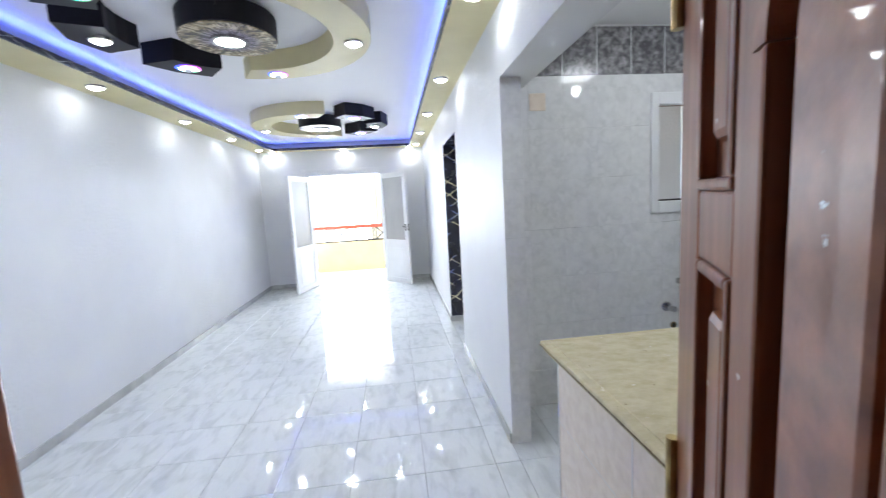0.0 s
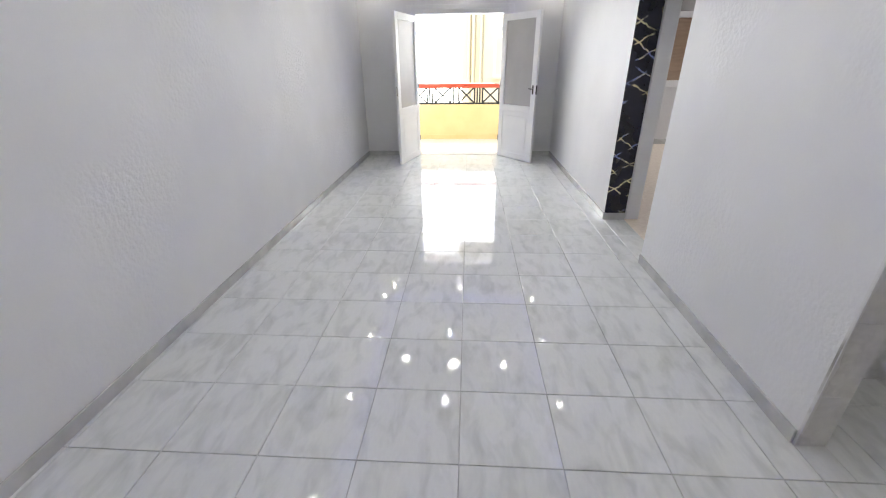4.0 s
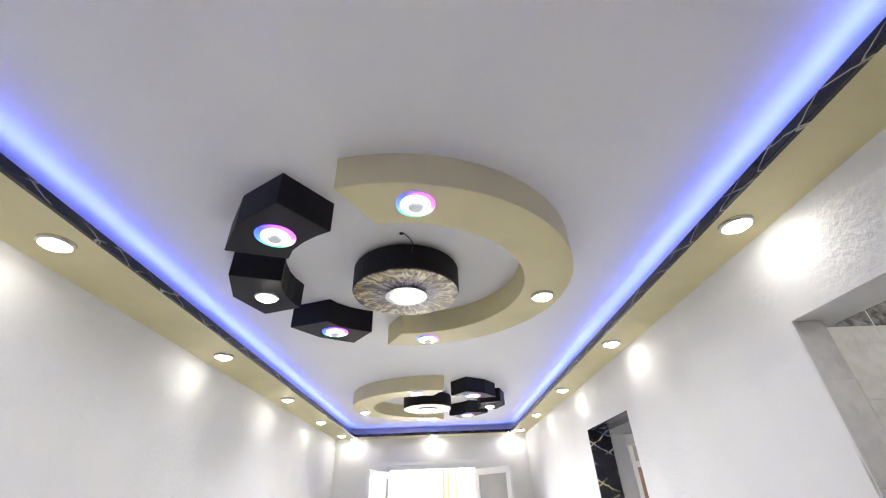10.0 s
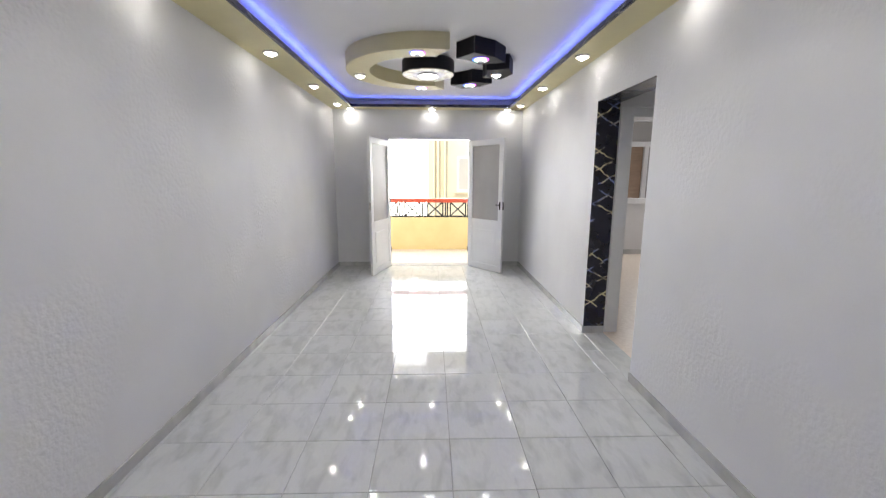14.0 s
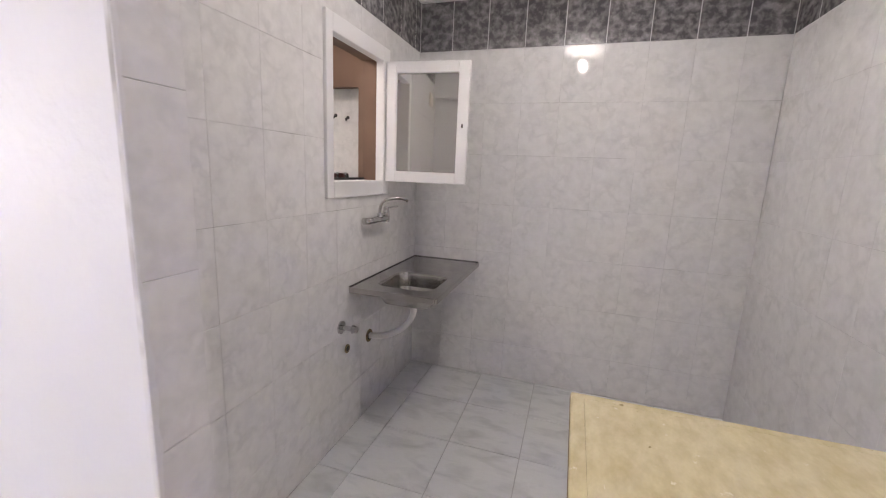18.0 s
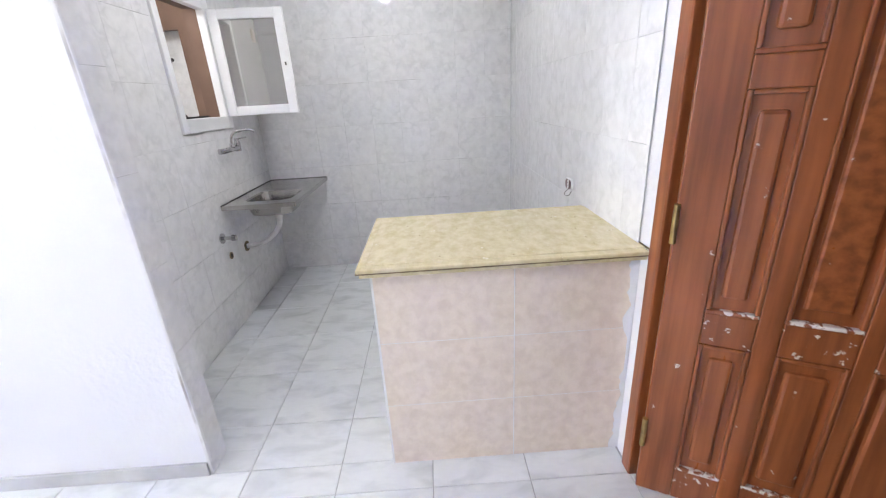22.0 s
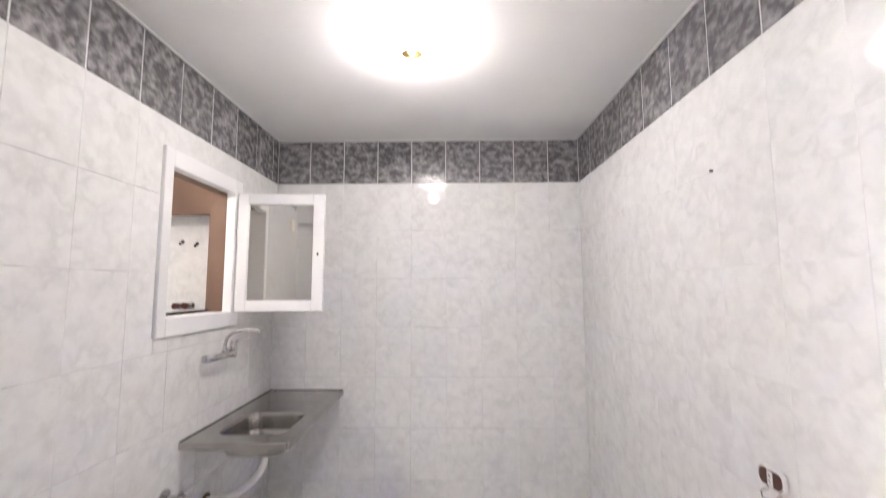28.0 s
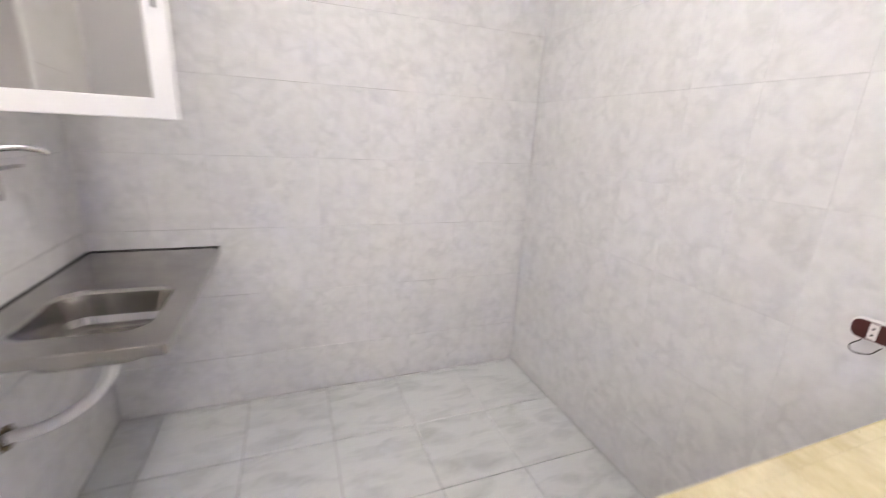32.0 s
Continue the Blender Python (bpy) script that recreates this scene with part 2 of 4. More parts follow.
BAND = material("grey_marble_tile", (0.12, 0.115, 0.122), (0.42, 0.405, 0.41), rough=0.16, scale=20, detail=8, stretch=(1.3, 1.3, 0.8), lo=0.40, hi=0.74, each=0.12, spread=True, warp=0.25)
BANDGROUT = material("white_grout", (0.72, 0.72, 0.72), rough=0.7)
YELLOW = material("yellow_marble", (0.71, 0.63, 0.405), (0.585, 0.50, 0.285), rough=0.15, scale=19, stretch=(1, 1.6, 1), spin=(0, 0, 28), detail=10, lo=0.36, hi=0.70, grain=0.07, grain_scale=110, warp=0.0, rough_vary=0.02)
BEIGE = material("beige_stone_tile", (0.80, 0.70, 0.59), (0.71, 0.605, 0.495), rough=0.33, scale=24, detail=9, lo=0.38, hi=0.66, spread=True, grain=0.05, grain_scale=140, warp=0.3)
WOOD = material("red_brown_wood", (0.33, 0.102, 0.033), (0.185, 0.052, 0.016), rough=0.30, scale=4, stretch=(7, 7, 0.5), detail=6, grain=0.06, bump=0.05, coat=0.3)


def flecks(m, low, size, colour):
    """Small sharp flecks of another colour over a material; low sets how few."""
    n, l = m.node_tree.nodes, m.node_tree.links
    co, tx, mr, mx = n.new("ShaderNodeTexCoord"), n.new("ShaderNodeTexNoise"), n.new("ShaderNodeMapRange"), n.new("ShaderNodeMix")
    tx.inputs["Scale"].default_value, tx.inputs["Detail"].default_value, tx.inputs["Roughness"].default_value = size, 9, 0.62
    mr.inputs[1].default_value, mr.inputs[2].default_value = low, low + 0.02
    mx.data_type = "RGBA"
    mx.inputs[7].default_value = (*colour, 1)
    l.new(co.outputs["Object"], tx.inputs["Vector"])
    l.new(tx.outputs[0], mr.inputs[0])
    l.new(mr.outputs[0], mx.inputs[0])
    l.new(n["Principled BSDF"].inputs["Base Color"].links[0].from_socket, mx.inputs[6])
    l.new(mx.outputs[2], n["Principled BSDF"].inputs["Base Color"])
    return m


def chipped(name, low, size):
    """The door's wood with chips of bare white priming."""
    m = material(name, (0.33, 0.102, 0.033), (0.185, 0.052, 0.016), rough=0.30, scale=4, stretch=(7, 7, 0.5), detail=6, grain=0.06, coat=0.3, bump=0.05)
    return flecks(m, low, size, (0.74, 0.69, 0.64))


def leafy(m, dark, size):
    """Soft curled darker strokes, as of printed leaves, over a tile."""
    n, l = m.node_tree.nodes, m.node_tree.links
    bs = n["Principled BSDF"]
    old = bs.inputs["Base Color"].links[0].from_socket
    place = [x for x in n if x.bl_idname == "ShaderNodeMapping"][0].outputs[0]
    wob, mix, vo, mr, gate, gr, fin = (n.new("ShaderNode" + k) for k in ("TexNoise", "Mix", "TexVoronoi", "MapRange", "TexNoise", "MapRange", "Mix"))
    wob.inputs["Scale"].default_value, wob.inputs["Detail"].default_value = size * 1.6, 3
    mix.data_type, mix.blend_type = "RGBA", "LINEAR_LIGHT"
    mix.inputs[0].default_value = 0.075
    vo.feature = "DISTANCE_TO_EDGE"
    vo.inputs["Scale"].default_value = size
    mr.inputs[1].default_value, mr.inputs[2].default_value, mr.inputs[3].default_value, mr.inputs[4].default_value = 0.0, 0.2, 1.0, 0.0
    gate.inputs["Scale"].default_value = size * 0.9
    gr.inputs[1].default_value, gr.inputs[2].default_value = 0.40, 0.62
    fin.data_type, fin.blend_type = "RGBA", "MULTIPLY"
    fin.inputs[7].default_value = (*dark, 1)
    l.new(place, wob.inputs["Vector"])
    l.new(place, mix.inputs[6])
    l.new(wob.outputs["Color"], mix.inputs[7])
    l.new(mix.outputs[2], vo.inputs["Vector"])
    l.new(vo.outputs[0], mr.inputs[0])
    l.new(place, gate.inputs["Vector"])
    l.new(gate.outputs[0], gr.inputs[0])
    mul = n.new("ShaderNodeMath")
    mul.operation = "MULTIPLY"
    l.new(mr.outputs[0], mul.inputs[0])
    l.new(gr.outputs[0], mul.inputs[1])
    l.new(mul.outputs[0], fin.inputs[0])
    l.new(old, fin.inputs[6])
    l.new(fin.outputs[2], bs.inputs["Base Color"])


leafy(WALLTILE, (0.895, 0.898, 0.896), 9.5)
flecks(YELLOW, 0.665, 30, (0.82, 0.76, 0.58))
flecks(YELLOW, 0.675, 24, (0.36, 0.29, 0.15))
WORN = chipped("chipped_wood", 0.49, 26)
RUBBED = chipped("rubbed_wood", 0.605, 30)
SCUFFED = chipped("scuffed_wood", 0.675, 22)
WHITE = material("white_enamel", (0.80, 0.80, 0.80), (0.75, 0.75, 0.755), rough=0.32, scale=3)
STEEL = material("stainless_steel", (0.46, 0.44, 0.42), (0.37, 0.355, 0.34), rough=0.17, scale=6, metal=1.0, rough_vary=0.07)
CHROME = material("chrome", (0.62, 0.61, 0.60), (0.5, 0.49, 0.48), rough=0.12, scale=20, metal=1.0)
BRASS = material("brass", (0.55, 0.42, 0.18), (0.38, 0.28, 0.12), rough=0.35, scale=30, metal=1.0)
FROST = material("frosted_grey_pane", (0.42, 0.41, 0.40), (0.36, 0.35, 0.345), rough=0.42, scale=2.0)
SASHGLASS = material("sash_glass", (0.60, 0.585, 0.565), (0.55, 0.54, 0.52), rough=0.045, scale=1.5, rough_vary=0.01, metal=0.85)
PVC = material("white_plastic", (0.82, 0.81, 0.79), (0.74, 0.73, 0.71), rough=0.4, scale=9)
MAROON = material("maroon_plastic", (0.08, 0.016, 0.012), (0.05, 0.01, 0.008), rough=0.3, scale=9)
RED = material("red_paint", (0.62, 0.09, 0.04), (0.50, 0.07, 0.03), rough=0.4, scale=4)
IRON = material("black_iron", (0.015, 0.013, 0.012), (0.03, 0.025, 0.02), rough=0.45, scale=20)
OCHRE = material("yellow_exterior_paint", (0.86, 0.68, 0.34), (0.80, 0.61, 0.28), rough=0.8, scale=2, bump=0.2)
PALE = material("pale_window", (0.52, 0.49, 0.43), (0.45, 0.42, 0.37), rough=0.3, scale=1)
FACADE = material("pale_facade", (0.77, 0.69, 0.52), (0.69, 0.60, 0.42), rough=0.85, scale=0.5, bump=0.1)
TAN = material("tan_wall", (0.20, 0.12, 0.08), (0.15, 0.088, 0.06), rough=0.7, scale=3)
BROWN = material("brown_shutter", (0.36, 0.25, 0.17), (0.28, 0.19, 0.13), rough=0.5, scale=3, stretch=(1, 1, 8))


def feathered(name):
    """Feathery gold strokes that run outward from a violet heart, as round the eye of a flower."""
    m = material(name, (0.1, 0.1, 0.1), rough=0.38, scale=30)
    n, l = m.node_tree.nodes, m.node_tree.links
    co = n.new("ShaderNodeTexCoord")
    flat, unit, length, turn = (n.new("ShaderNodeVectorMath") for _ in range(4))
    flat.operation, unit.operation, length.operation, turn.operation = "MULTIPLY", "NORMALIZE", "LENGTH", "SCALE"
    flat.inputs[1].default_value = (1, 1, 0)
    l.new(co.outputs["Object"], flat.inputs[0])
    l.new(flat.outputs[0], unit.inputs[0])
    l.new(flat.outputs[0], length.inputs[0])
    turn.inputs["Scale"].default_value = 3.4
    l.new(unit.outputs[0], turn.inputs[0])
    rad = n.new("ShaderNodeMath")
    rad.operation = "MULTIPLY"
    rad.inputs[1].default_value = 9.0
    l.new(length.outputs["Value"], rad.inputs[0])
    join = n.new("ShaderNodeCombineXYZ")
    l.new(rad.outputs[0], join.inputs[2])
    add = n.new("ShaderNodeVectorMath")
    l.new(turn.outputs[0], add.inputs[0])
    l.new(join.outputs[0], add.inputs[1])
    tx = n.new("ShaderNodeTexNoise")
    tx.inputs["Scale"].default_value, tx.inputs["Detail"].default_value, tx.inputs["Distortion"].default_value = 2.0, 4, 1.2
    l.new(add.outputs[0], tx.inputs["Vector"])
    tone = []
    for stops in (((0.38, (0.03, 0.025, 0.035, 1)), (0.5, (0.16, 0.13, 0.18, 1)), (0.64, (0.38, 0.34, 0.40, 1))),
                  ((0.39, (0.05, 0.035, 0.02, 1)), (0.51, (0.30, 0.23, 0.115, 1)), (0.63, (0.66, 0.58, 0.40, 1)))):
        ra = n.new("ShaderNodeValToRGB")
        ra.color_ramp.elements.new(0.5)
        for el, (at, col) in zip(ra.color_ramp.elements, stops):
            el.position, el.color = at, col
        l.new(tx.outputs[0], ra.inputs[0])
        tone.append(ra)
    where = n.new("ShaderNodeMapRange")
    where.inputs[1].default_value, where.inputs[2].default_value = 0.13, 0.19
    l.new(length.outputs["Value"], where.inputs[0])
    mx = n.new("ShaderNodeMix")
    mx.data_type = "RGBA"
    l.new(where.outputs[0], mx.inputs[0])
    l.new(tone[0].outputs[0], mx.inputs[6])
    l.new(tone[1].outputs[0], mx.inputs[7])
    l.new(mx.outputs[2], n["Principled BSDF"].inputs["Base Color"])
    return m


GOLDFACE = feathered("gold_feather_face")
TERRAZZO = material("brown_stone_floor", (0.17, 0.125, 0.095), (0.11, 0.08, 0.06), rough=0.35, scale=30, detail=6)
GROOVE = material("groove_brown", (0.22, 0.165, 0.08), (0.13, 0.095, 0.05), rough=0.8, scale=30)
DARK = material("dark_hole", (0.02, 0.018, 0.016), rough=0.8)
LANDING = material("landing_paint", (0.62, 0.54, 0.36), (0.55, 0.47, 0.31), rough=0.7, scale=2)
LENS = glow("lamp_lens", (1.0, 0.95, 0.87), 7.0)
DRUMLENS = glow("drum_lens", (1.0, 0.97, 0.95), 22.0)
BULB = glow("lamp_bulb", (1.0, 0.97, 0.93), 46.0)
LENS_SOFT = glow("lamp_lens_soft", (0.9, 0.93, 1.0), 0.15)
LENS_SOFT.node_tree.nodes["Principled BSDF"].inputs["Base Color"].default_value = (0.25, 0.25, 0.26, 1)
RINGLIGHT = glow("ring_light", (0.92, 0.95, 1.0), 4.0)
# emission that imitates the coloured halo the ring lights spill on the ornaments
HUES = glow("ring_light_halo", (0.3, 0.2, 1.0), 1.2)
HUES.node_tree.nodes["Principled BSDF"].inputs["Base Color"].default_value = (0.02, 0.02, 0.03, 1)
hn, hl = HUES.node_tree.nodes, HUES.node_tree.links
hco, hgr, hra = hn.new("ShaderNodeTexCoord"), hn.new("ShaderNodeTexGradient"), hn.new("ShaderNodeValToRGB")
hgr.gradient_type = "RADIAL"
for pos, col in ((0.0, (0.06, 0.15, 1, 1)), (0.17, (0.03, 0.05, 1, 1)), (0.36, (0.5, 0.08, 1, 1)), (0.52, (1, 0.1, 0.75, 1)), (0.76, (0.1, 1, 0.3, 1))):
    el = hra.color_ramp.elements.new(pos) if pos not in (0.0,) else hra.color_ramp.elements[0]
    el.color = col
hra.color_ramp.elements[-1].color = (0.06, 0.15, 1, 1)
hl.new(hco.outputs["Object"], hgr.inputs[0])
hl.new(hgr.outputs[0], hra.inputs[0])
hl.new(hra.outputs[0], HUES.node_tree.nodes["Principled BSDF"].inputs["Emission Color"])
GLOBE = glow("glass_globe", (1.0, 0.97, 0.93), 5.0)
HAZE = glow("hazy_sky", (1.0, 0.985, 0.95), 2.6)


# ---- mesh helpers ----
def part(name, bm, mat, parent=None, label=""):
    me = bpy.data.meshes.new(name)
    bm.normal_update()
    bm.to_mesh(me)
    bm.free()
    for m in mat if isinstance(mat, (list, tuple)) else [mat]:
        me.materials.append(m)
    ob = new(name, me)
    if parent:
        ob.parent = parent
    if label:
        ob["label"] = label
    return ob


def smooth(ob, on=True):
    for p in ob.data.polygons:
        p.use_smooth = on
    return ob


def boxes(*lims, bevel=0.0, bm=None):
    """Boxes from (x0, x1, y0, y1, z0, z1), in one bmesh."""
    bm = bm or bmesh.new()
    for x0, x1, y0, y1, z0, z1 in lims:
        r = bmesh.ops.create_cube(bm, size=1, matrix=Matrix.Translation(((x0 + x1) / 2, (y0 + y1) / 2, (z0 + z1) / 2)) @ Matrix.Diagonal((x1 - x0, y1 - y0, z1 - z0, 1)))
        if bevel:
            es = list({e for v in r["verts"] for e in v.link_edges})
            bmesh.ops.bevel(bm, geom=es, offset=bevel, segments=2, affect="EDGES", profile=0.5)
    return bm


def tube(p, q, r, seg=14, bm=None, r2=None):
    bm = bm or bmesh.new()
    p, q = Vector(p), Vector(q)
    m = Matrix.Translation((p + q) / 2) @ (q - p).to_track_quat("Z", "Y").to_matrix().to_4x4()
    bmesh.ops.create_cone(bm, cap_ends=True, segments=seg, radius1=r, radius2=r if r2 is None else r2, depth=(q - p).length, matrix=m)
    return bm


def pipe(points, r, name, mat, parent, label=""):
    cu = bpy.data.curves.new(name, "CURVE")
    cu.dimensions, cu.bevel_depth, cu.bevel_resolution, cu.use_fill_caps = "3D", r, 3, True
    sp = cu.splines.new("BEZIER")
    sp.bezier_points.add(len(points) - 1)
    for b, p in zip(sp.bezier_points, points):
        b.co, b.handle_left_type, b.handle_right_type = p, "AUTO", "AUTO"
    tmp = bpy.data.objects.new(name, cu)
    scene.collection.objects.link(tmp)
    me = bpy.data.meshes.new_from_object(tmp.evaluated_get(bpy.context.evaluated_depsgraph_get()))
    bpy.data.objects.remove(tmp)
    me.materials.clear()
    me.materials.append(mat)
    ob = new(name, me)
    ob.parent = parent
    if label:
        ob["label"] = label
    return smooth(ob)


def prism(outline, z0, z1, bm=None, bevel=0.0):
    """An upright prism over a plan outline of (x, y)."""
    bm = bm or bmesh.new()
    low = [bm.verts.new((x, y, z0)) for x, y in outline]
    top = [bm.verts.new((x, y, z1)) for x, y in outline]
    k = len(outline)
    fs = [bm.faces.new(low[::-1]), bm.faces.new(top)]
    for i in range(k):
        fs.append(bm.faces.new((low[i], low[(i + 1) % k], top[(i + 1) % k], top[i])))
    bmesh.ops.recalc_face_normals(bm, faces=fs)
    if bevel:
        bmesh.ops.bevel(bm, geom=list(fs[0].edges), offset=bevel, segments=2, affect="EDGES", profile=0.5)
    return bm


def ring(c, r0, r1, z0, z1, a0=0, a1=360, steps=48, bm=None):
    """A flat ring or arc of a ring about c, from radius r0 to r1."""
    full = a1 - a0 >= 360
    ang = [radians(a0 + (a1 - a0) * i / steps) for i in range(steps + (0 if full else 1))]
    bm = bm or bmesh.new()
    q = [[bm.verts.new((c[0] + r * math.cos(a), c[1] + r * math.sin(a), z)) for a in ang] for r, z in ((r0, z0), (r1, z0), (r1, z1), (r0, z1))]
    k = len(ang)
    fs = []
    for i in range(k if full else k - 1):
        j = (i + 1) % k
        for s in range(4):
            fs.append(bm.faces.new((q[s][i], q[s][j], q[(s + 1) % 4][j], q[(s + 1) % 4][i])))
    if not full:
        fs += [bm.faces.new([q[s][0] for s in range(4)]), bm.faces.new([q[s][-1] for s in range(4)])]
    bmesh.ops.recalc_face_normals(bm, faces=fs)
    return bm


def lathe(profile, c, steps=40, bm=None):
    """A body of revolution about the upright through c; profile of (radius, z)."""
    bm = bm or bmesh.new()
    rows = []
    for r, z in profile:
        rows.append([bm.verts.new((c[0] + r * math.cos(2 * math.pi * i / steps), c[1] + r * math.sin(2 * math.pi * i / steps), c[2] + z)) for i in range(steps)])
    fs = []
    for a, b in zip(rows, rows[1:]):
        for i in range(steps):
            j = (i + 1) % steps
            fs.append(bm.faces.new((a[i], a[j], b[j], b[i])))
    fs += [bm.faces.new(rows[0]), bm.faces.new(rows[-1])]
    bmesh.ops.recalc_face_normals(bm, faces=fs)
    return bm


def thing(name, at, label, category, group=""):
    ob = new(name)
    ob.location = at
    ob.empty_display_size = 0.1
    return tagged(ob, label, category, group)


def adopt(root):
    """Let parts that were built in world places stay there under a root that stands elsewhere."""
    bpy.context.view_layer.update()
    for ch in root.children:
        ch.matrix_parent_inverse = root.matrix_world.inverted()
    return root


def structure(name, bm, mat, label, category):
    return tagged(part(name, bm, mat), label, category, kind="structure")


# ---- large structure ----
H, SOF, KH = 2.649, 2.506, 2.575
TOP = 2.85
floor = structure("floor", boxes((-0.15, 5.46, 2.55, 10.0, -0.15, -0.006)), GROUT, "grey grout bed under pale marble-look floor tiles", "floor")
structure("wall_west", boxes((-0.15, 0, 2.70, 10.0, -0.15, TOP)), PLASTER, "long white plastered corridor wall with fine stipple", "wall")
structure("wall_north", boxes((-0.15, 0.80, 10.0, 10.18, -0.15, TOP), (2.22, 3.2, 10.0, 10.18, -0.15, TOP), (0.80, 2.22, 10.0, 10.18, 2.11, TOP)), PLASTER,
          "white plastered end wall around the balcony doors", "wall")
structure("wall_east", boxes((3.0, 3.12, 4.43, 6.07, -0.15, TOP), (3.0, 3.2, 7.014, 10.0, -0.15, TOP), (3.0, 3.203, 2.702, 4.43, 2.145, TOP), (3.12, 3.203, 4.43, 4.826, 2.145, TOP), (3.0, 3.2, 6.07, 7.014, 2.13, TOP)),
          PLASTER, "white plastered corridor wall with two openings", "wall")
structure("wall_south", boxes((-0.15, 1.823, 2.55, 2.70, -0.15, TOP), (2.907, 5.46, 2.55, 2.692, -0.15, TOP), (1.823, 2.907, 2.55, 2.70, 2.12, TOP)), PLASTER,
          "white plastered entrance wall around the front door", "wall")
structure("ceiling", boxes((0, 3.0, 2.70, 10.0, H, TOP - 0.01)), CEILING, "white painted plaster ceiling panel inside a lit cove", "ceiling")
structure("ceiling_kitchen", boxes((3.12, 5.31, 2.692, 4.83, KH, TOP - 0.02)), CEILING, "plain white painted kitchen ceiling", "ceiling")
# dropped border with its dark veined edge
TX0, TX1, TY0, TY1 = 0.328, 2.749, 3.0, 9.753
bm = boxes((0, TX0, 2.70, 10.0, SOF, SOF + 0.03), (TX1, 3.0, 2.70, 10.0, SOF, SOF + 0.03), (TX0, TX1, TY1, 10.0, SOF, SOF + 0.03), (TX0, TX1, 2.70, TY0, SOF, SOF + 0.03))
structure("ceiling_border", bm, KHAKI, "khaki painted dropped ceiling border with downlights", "ceiling")
bm = boxes((TX0, TX0 + 0.022, TY0, TY1, SOF - 0.004, SOF + 0.036), (TX1 - 0.022, TX1, TY0, TY1, SOF - 0.004, SOF + 0.036), (TX0 + 0.022, TX1 - 0.022, TY1 - 0.022, TY1, SOF - 0.004, SOF + 0.036),
           (TX0 + 0.022, TX1 - 0.022, TY0, TY0 + 0.022, SOF - 0.004, SOF + 0.036), bevel=0.004)
structure("trim_cove", bm, NOIR_FINE, "black marble-painted cornice strip edging the cove", "trim")
# skirting boards
SK = 0.068
bm = boxes((0, 0.012, 2.70, 10.0, 0, SK), (0.012, 0.80, 9.988, 10.0, 0, SK), (2.22, 2.988, 9.988, 10.0, 0, SK), (2.988, 3.0, 4.43, 6.07, 0, SK), (2.988, 3.0, 7.014, 10.0, 0, SK),
           (2.988, 3.2, 7.002, 7.014, 0, SK), (0.012, 1.79, 2.70, 2.712, 0, SK), bevel=0.002)
structure("baseboard", bm, SKIRT, "grey marble skirting along the corridor walls", "baseboard")
# kitchen shell
WX0, WX1, WZ0, WZ1 = 4.160, 4.805, 1.323, 2.140
bm = boxes((3.12, WX0, 4.833, 4.95, -0.15, TOP), (WX1, 5.46, 4.833, 4.95, -0.15, TOP), (WX0, WX1, 4.833, 4.95, -0.15, WZ0), (WX0, WX1, 4.833, 4.95, WZ1, TOP))
wall_sink = structure("wall_kitchen_sink", bm, WALLGROUT, "pale tiled kitchen wall with a small window over the sink", "wall")
wall_back = structure("wall_kitchen_back", boxes((5.313, 5.46, 2.692, 4.833, -0.15, TOP)), WALLGROUT, "pale tiled back wall of the kitchen", "wall")
wall_side = structure("wall_kitchen_side", boxes((3.12, 5.313, 2.692, 2.697, 0, KH)), FILLED, "pale tiled side wall of the kitchen beside the counter", "wall")
jamb_tiles = structure("wall_kitchen_jamb", boxes((3.0, 3.12, 4.4205, 4.43, 0, 2.145)), WALLGROUT, "tile-clad end of the wall at the kitchen opening", "wall")
# dark painted passage jamb, head and hall behind
structure("trim_passage", boxes((3.002, 3.198, 7.006, 7.014, SK, 2.13), (3.002, 3.198, 6.07, 7.006, 2.122, 2.13)), NOIR, "black marble-painted lining of the passage opening", "trim")
# the hall's far end at x = 5.2 is unseen, added to close it
structure("wall_hall", boxes((3.2, 3.32, 7.03, 7.15, -0.15, TOP), (4.22, 6.4, 7.03, 7.15, -0.15, TOP), (3.32, 4.22, 7.03, 7.15, 2.10, TOP), (5.2, 5.32, 6.07, 7.03, -0.15, TOP),
                             (3.12, 5.2, 5.95, 6.07, -0.15, TOP)), PLASTER, "white plastered walls of the small hall", "wall")
structure("wall_room", boxes((3.2, 5.0, 11.0, 11.15, -0.15, TOP), (6.1, 6.4, 11.0, 11.15, -0.15, TOP), (5.0, 6.1, 11.0, 11.15, -0.15, 1.0), (5.0, 6.1, 11.0, 11.15, 2.55, TOP),
                             (6.4, 6.5, 7.03, 11.15, -0.15, TOP), (3.2, 3.3, 10.18, 11.0, -0.15, TOP)), PLASTER, "white plastered walls of the far room", "wall")
structure("floor_room", boxes((3.2, 6.4, 6.07, 11.0, -0.15, -0.001)), BEIGE, "beige stone floor of hall and far room", "floor")
structure("ceiling_room", boxes((3.2, 6.5, 5.95, 11.15, 2.66, TOP)), CEILING, "white ceiling of hall and far room", "ceiling")
structure("baseboard_room", boxes((3.3, 6.4, 10.985, 11.0, 0, 0.09)), SKIRT, "grey skirting in the far room", "baseboard")
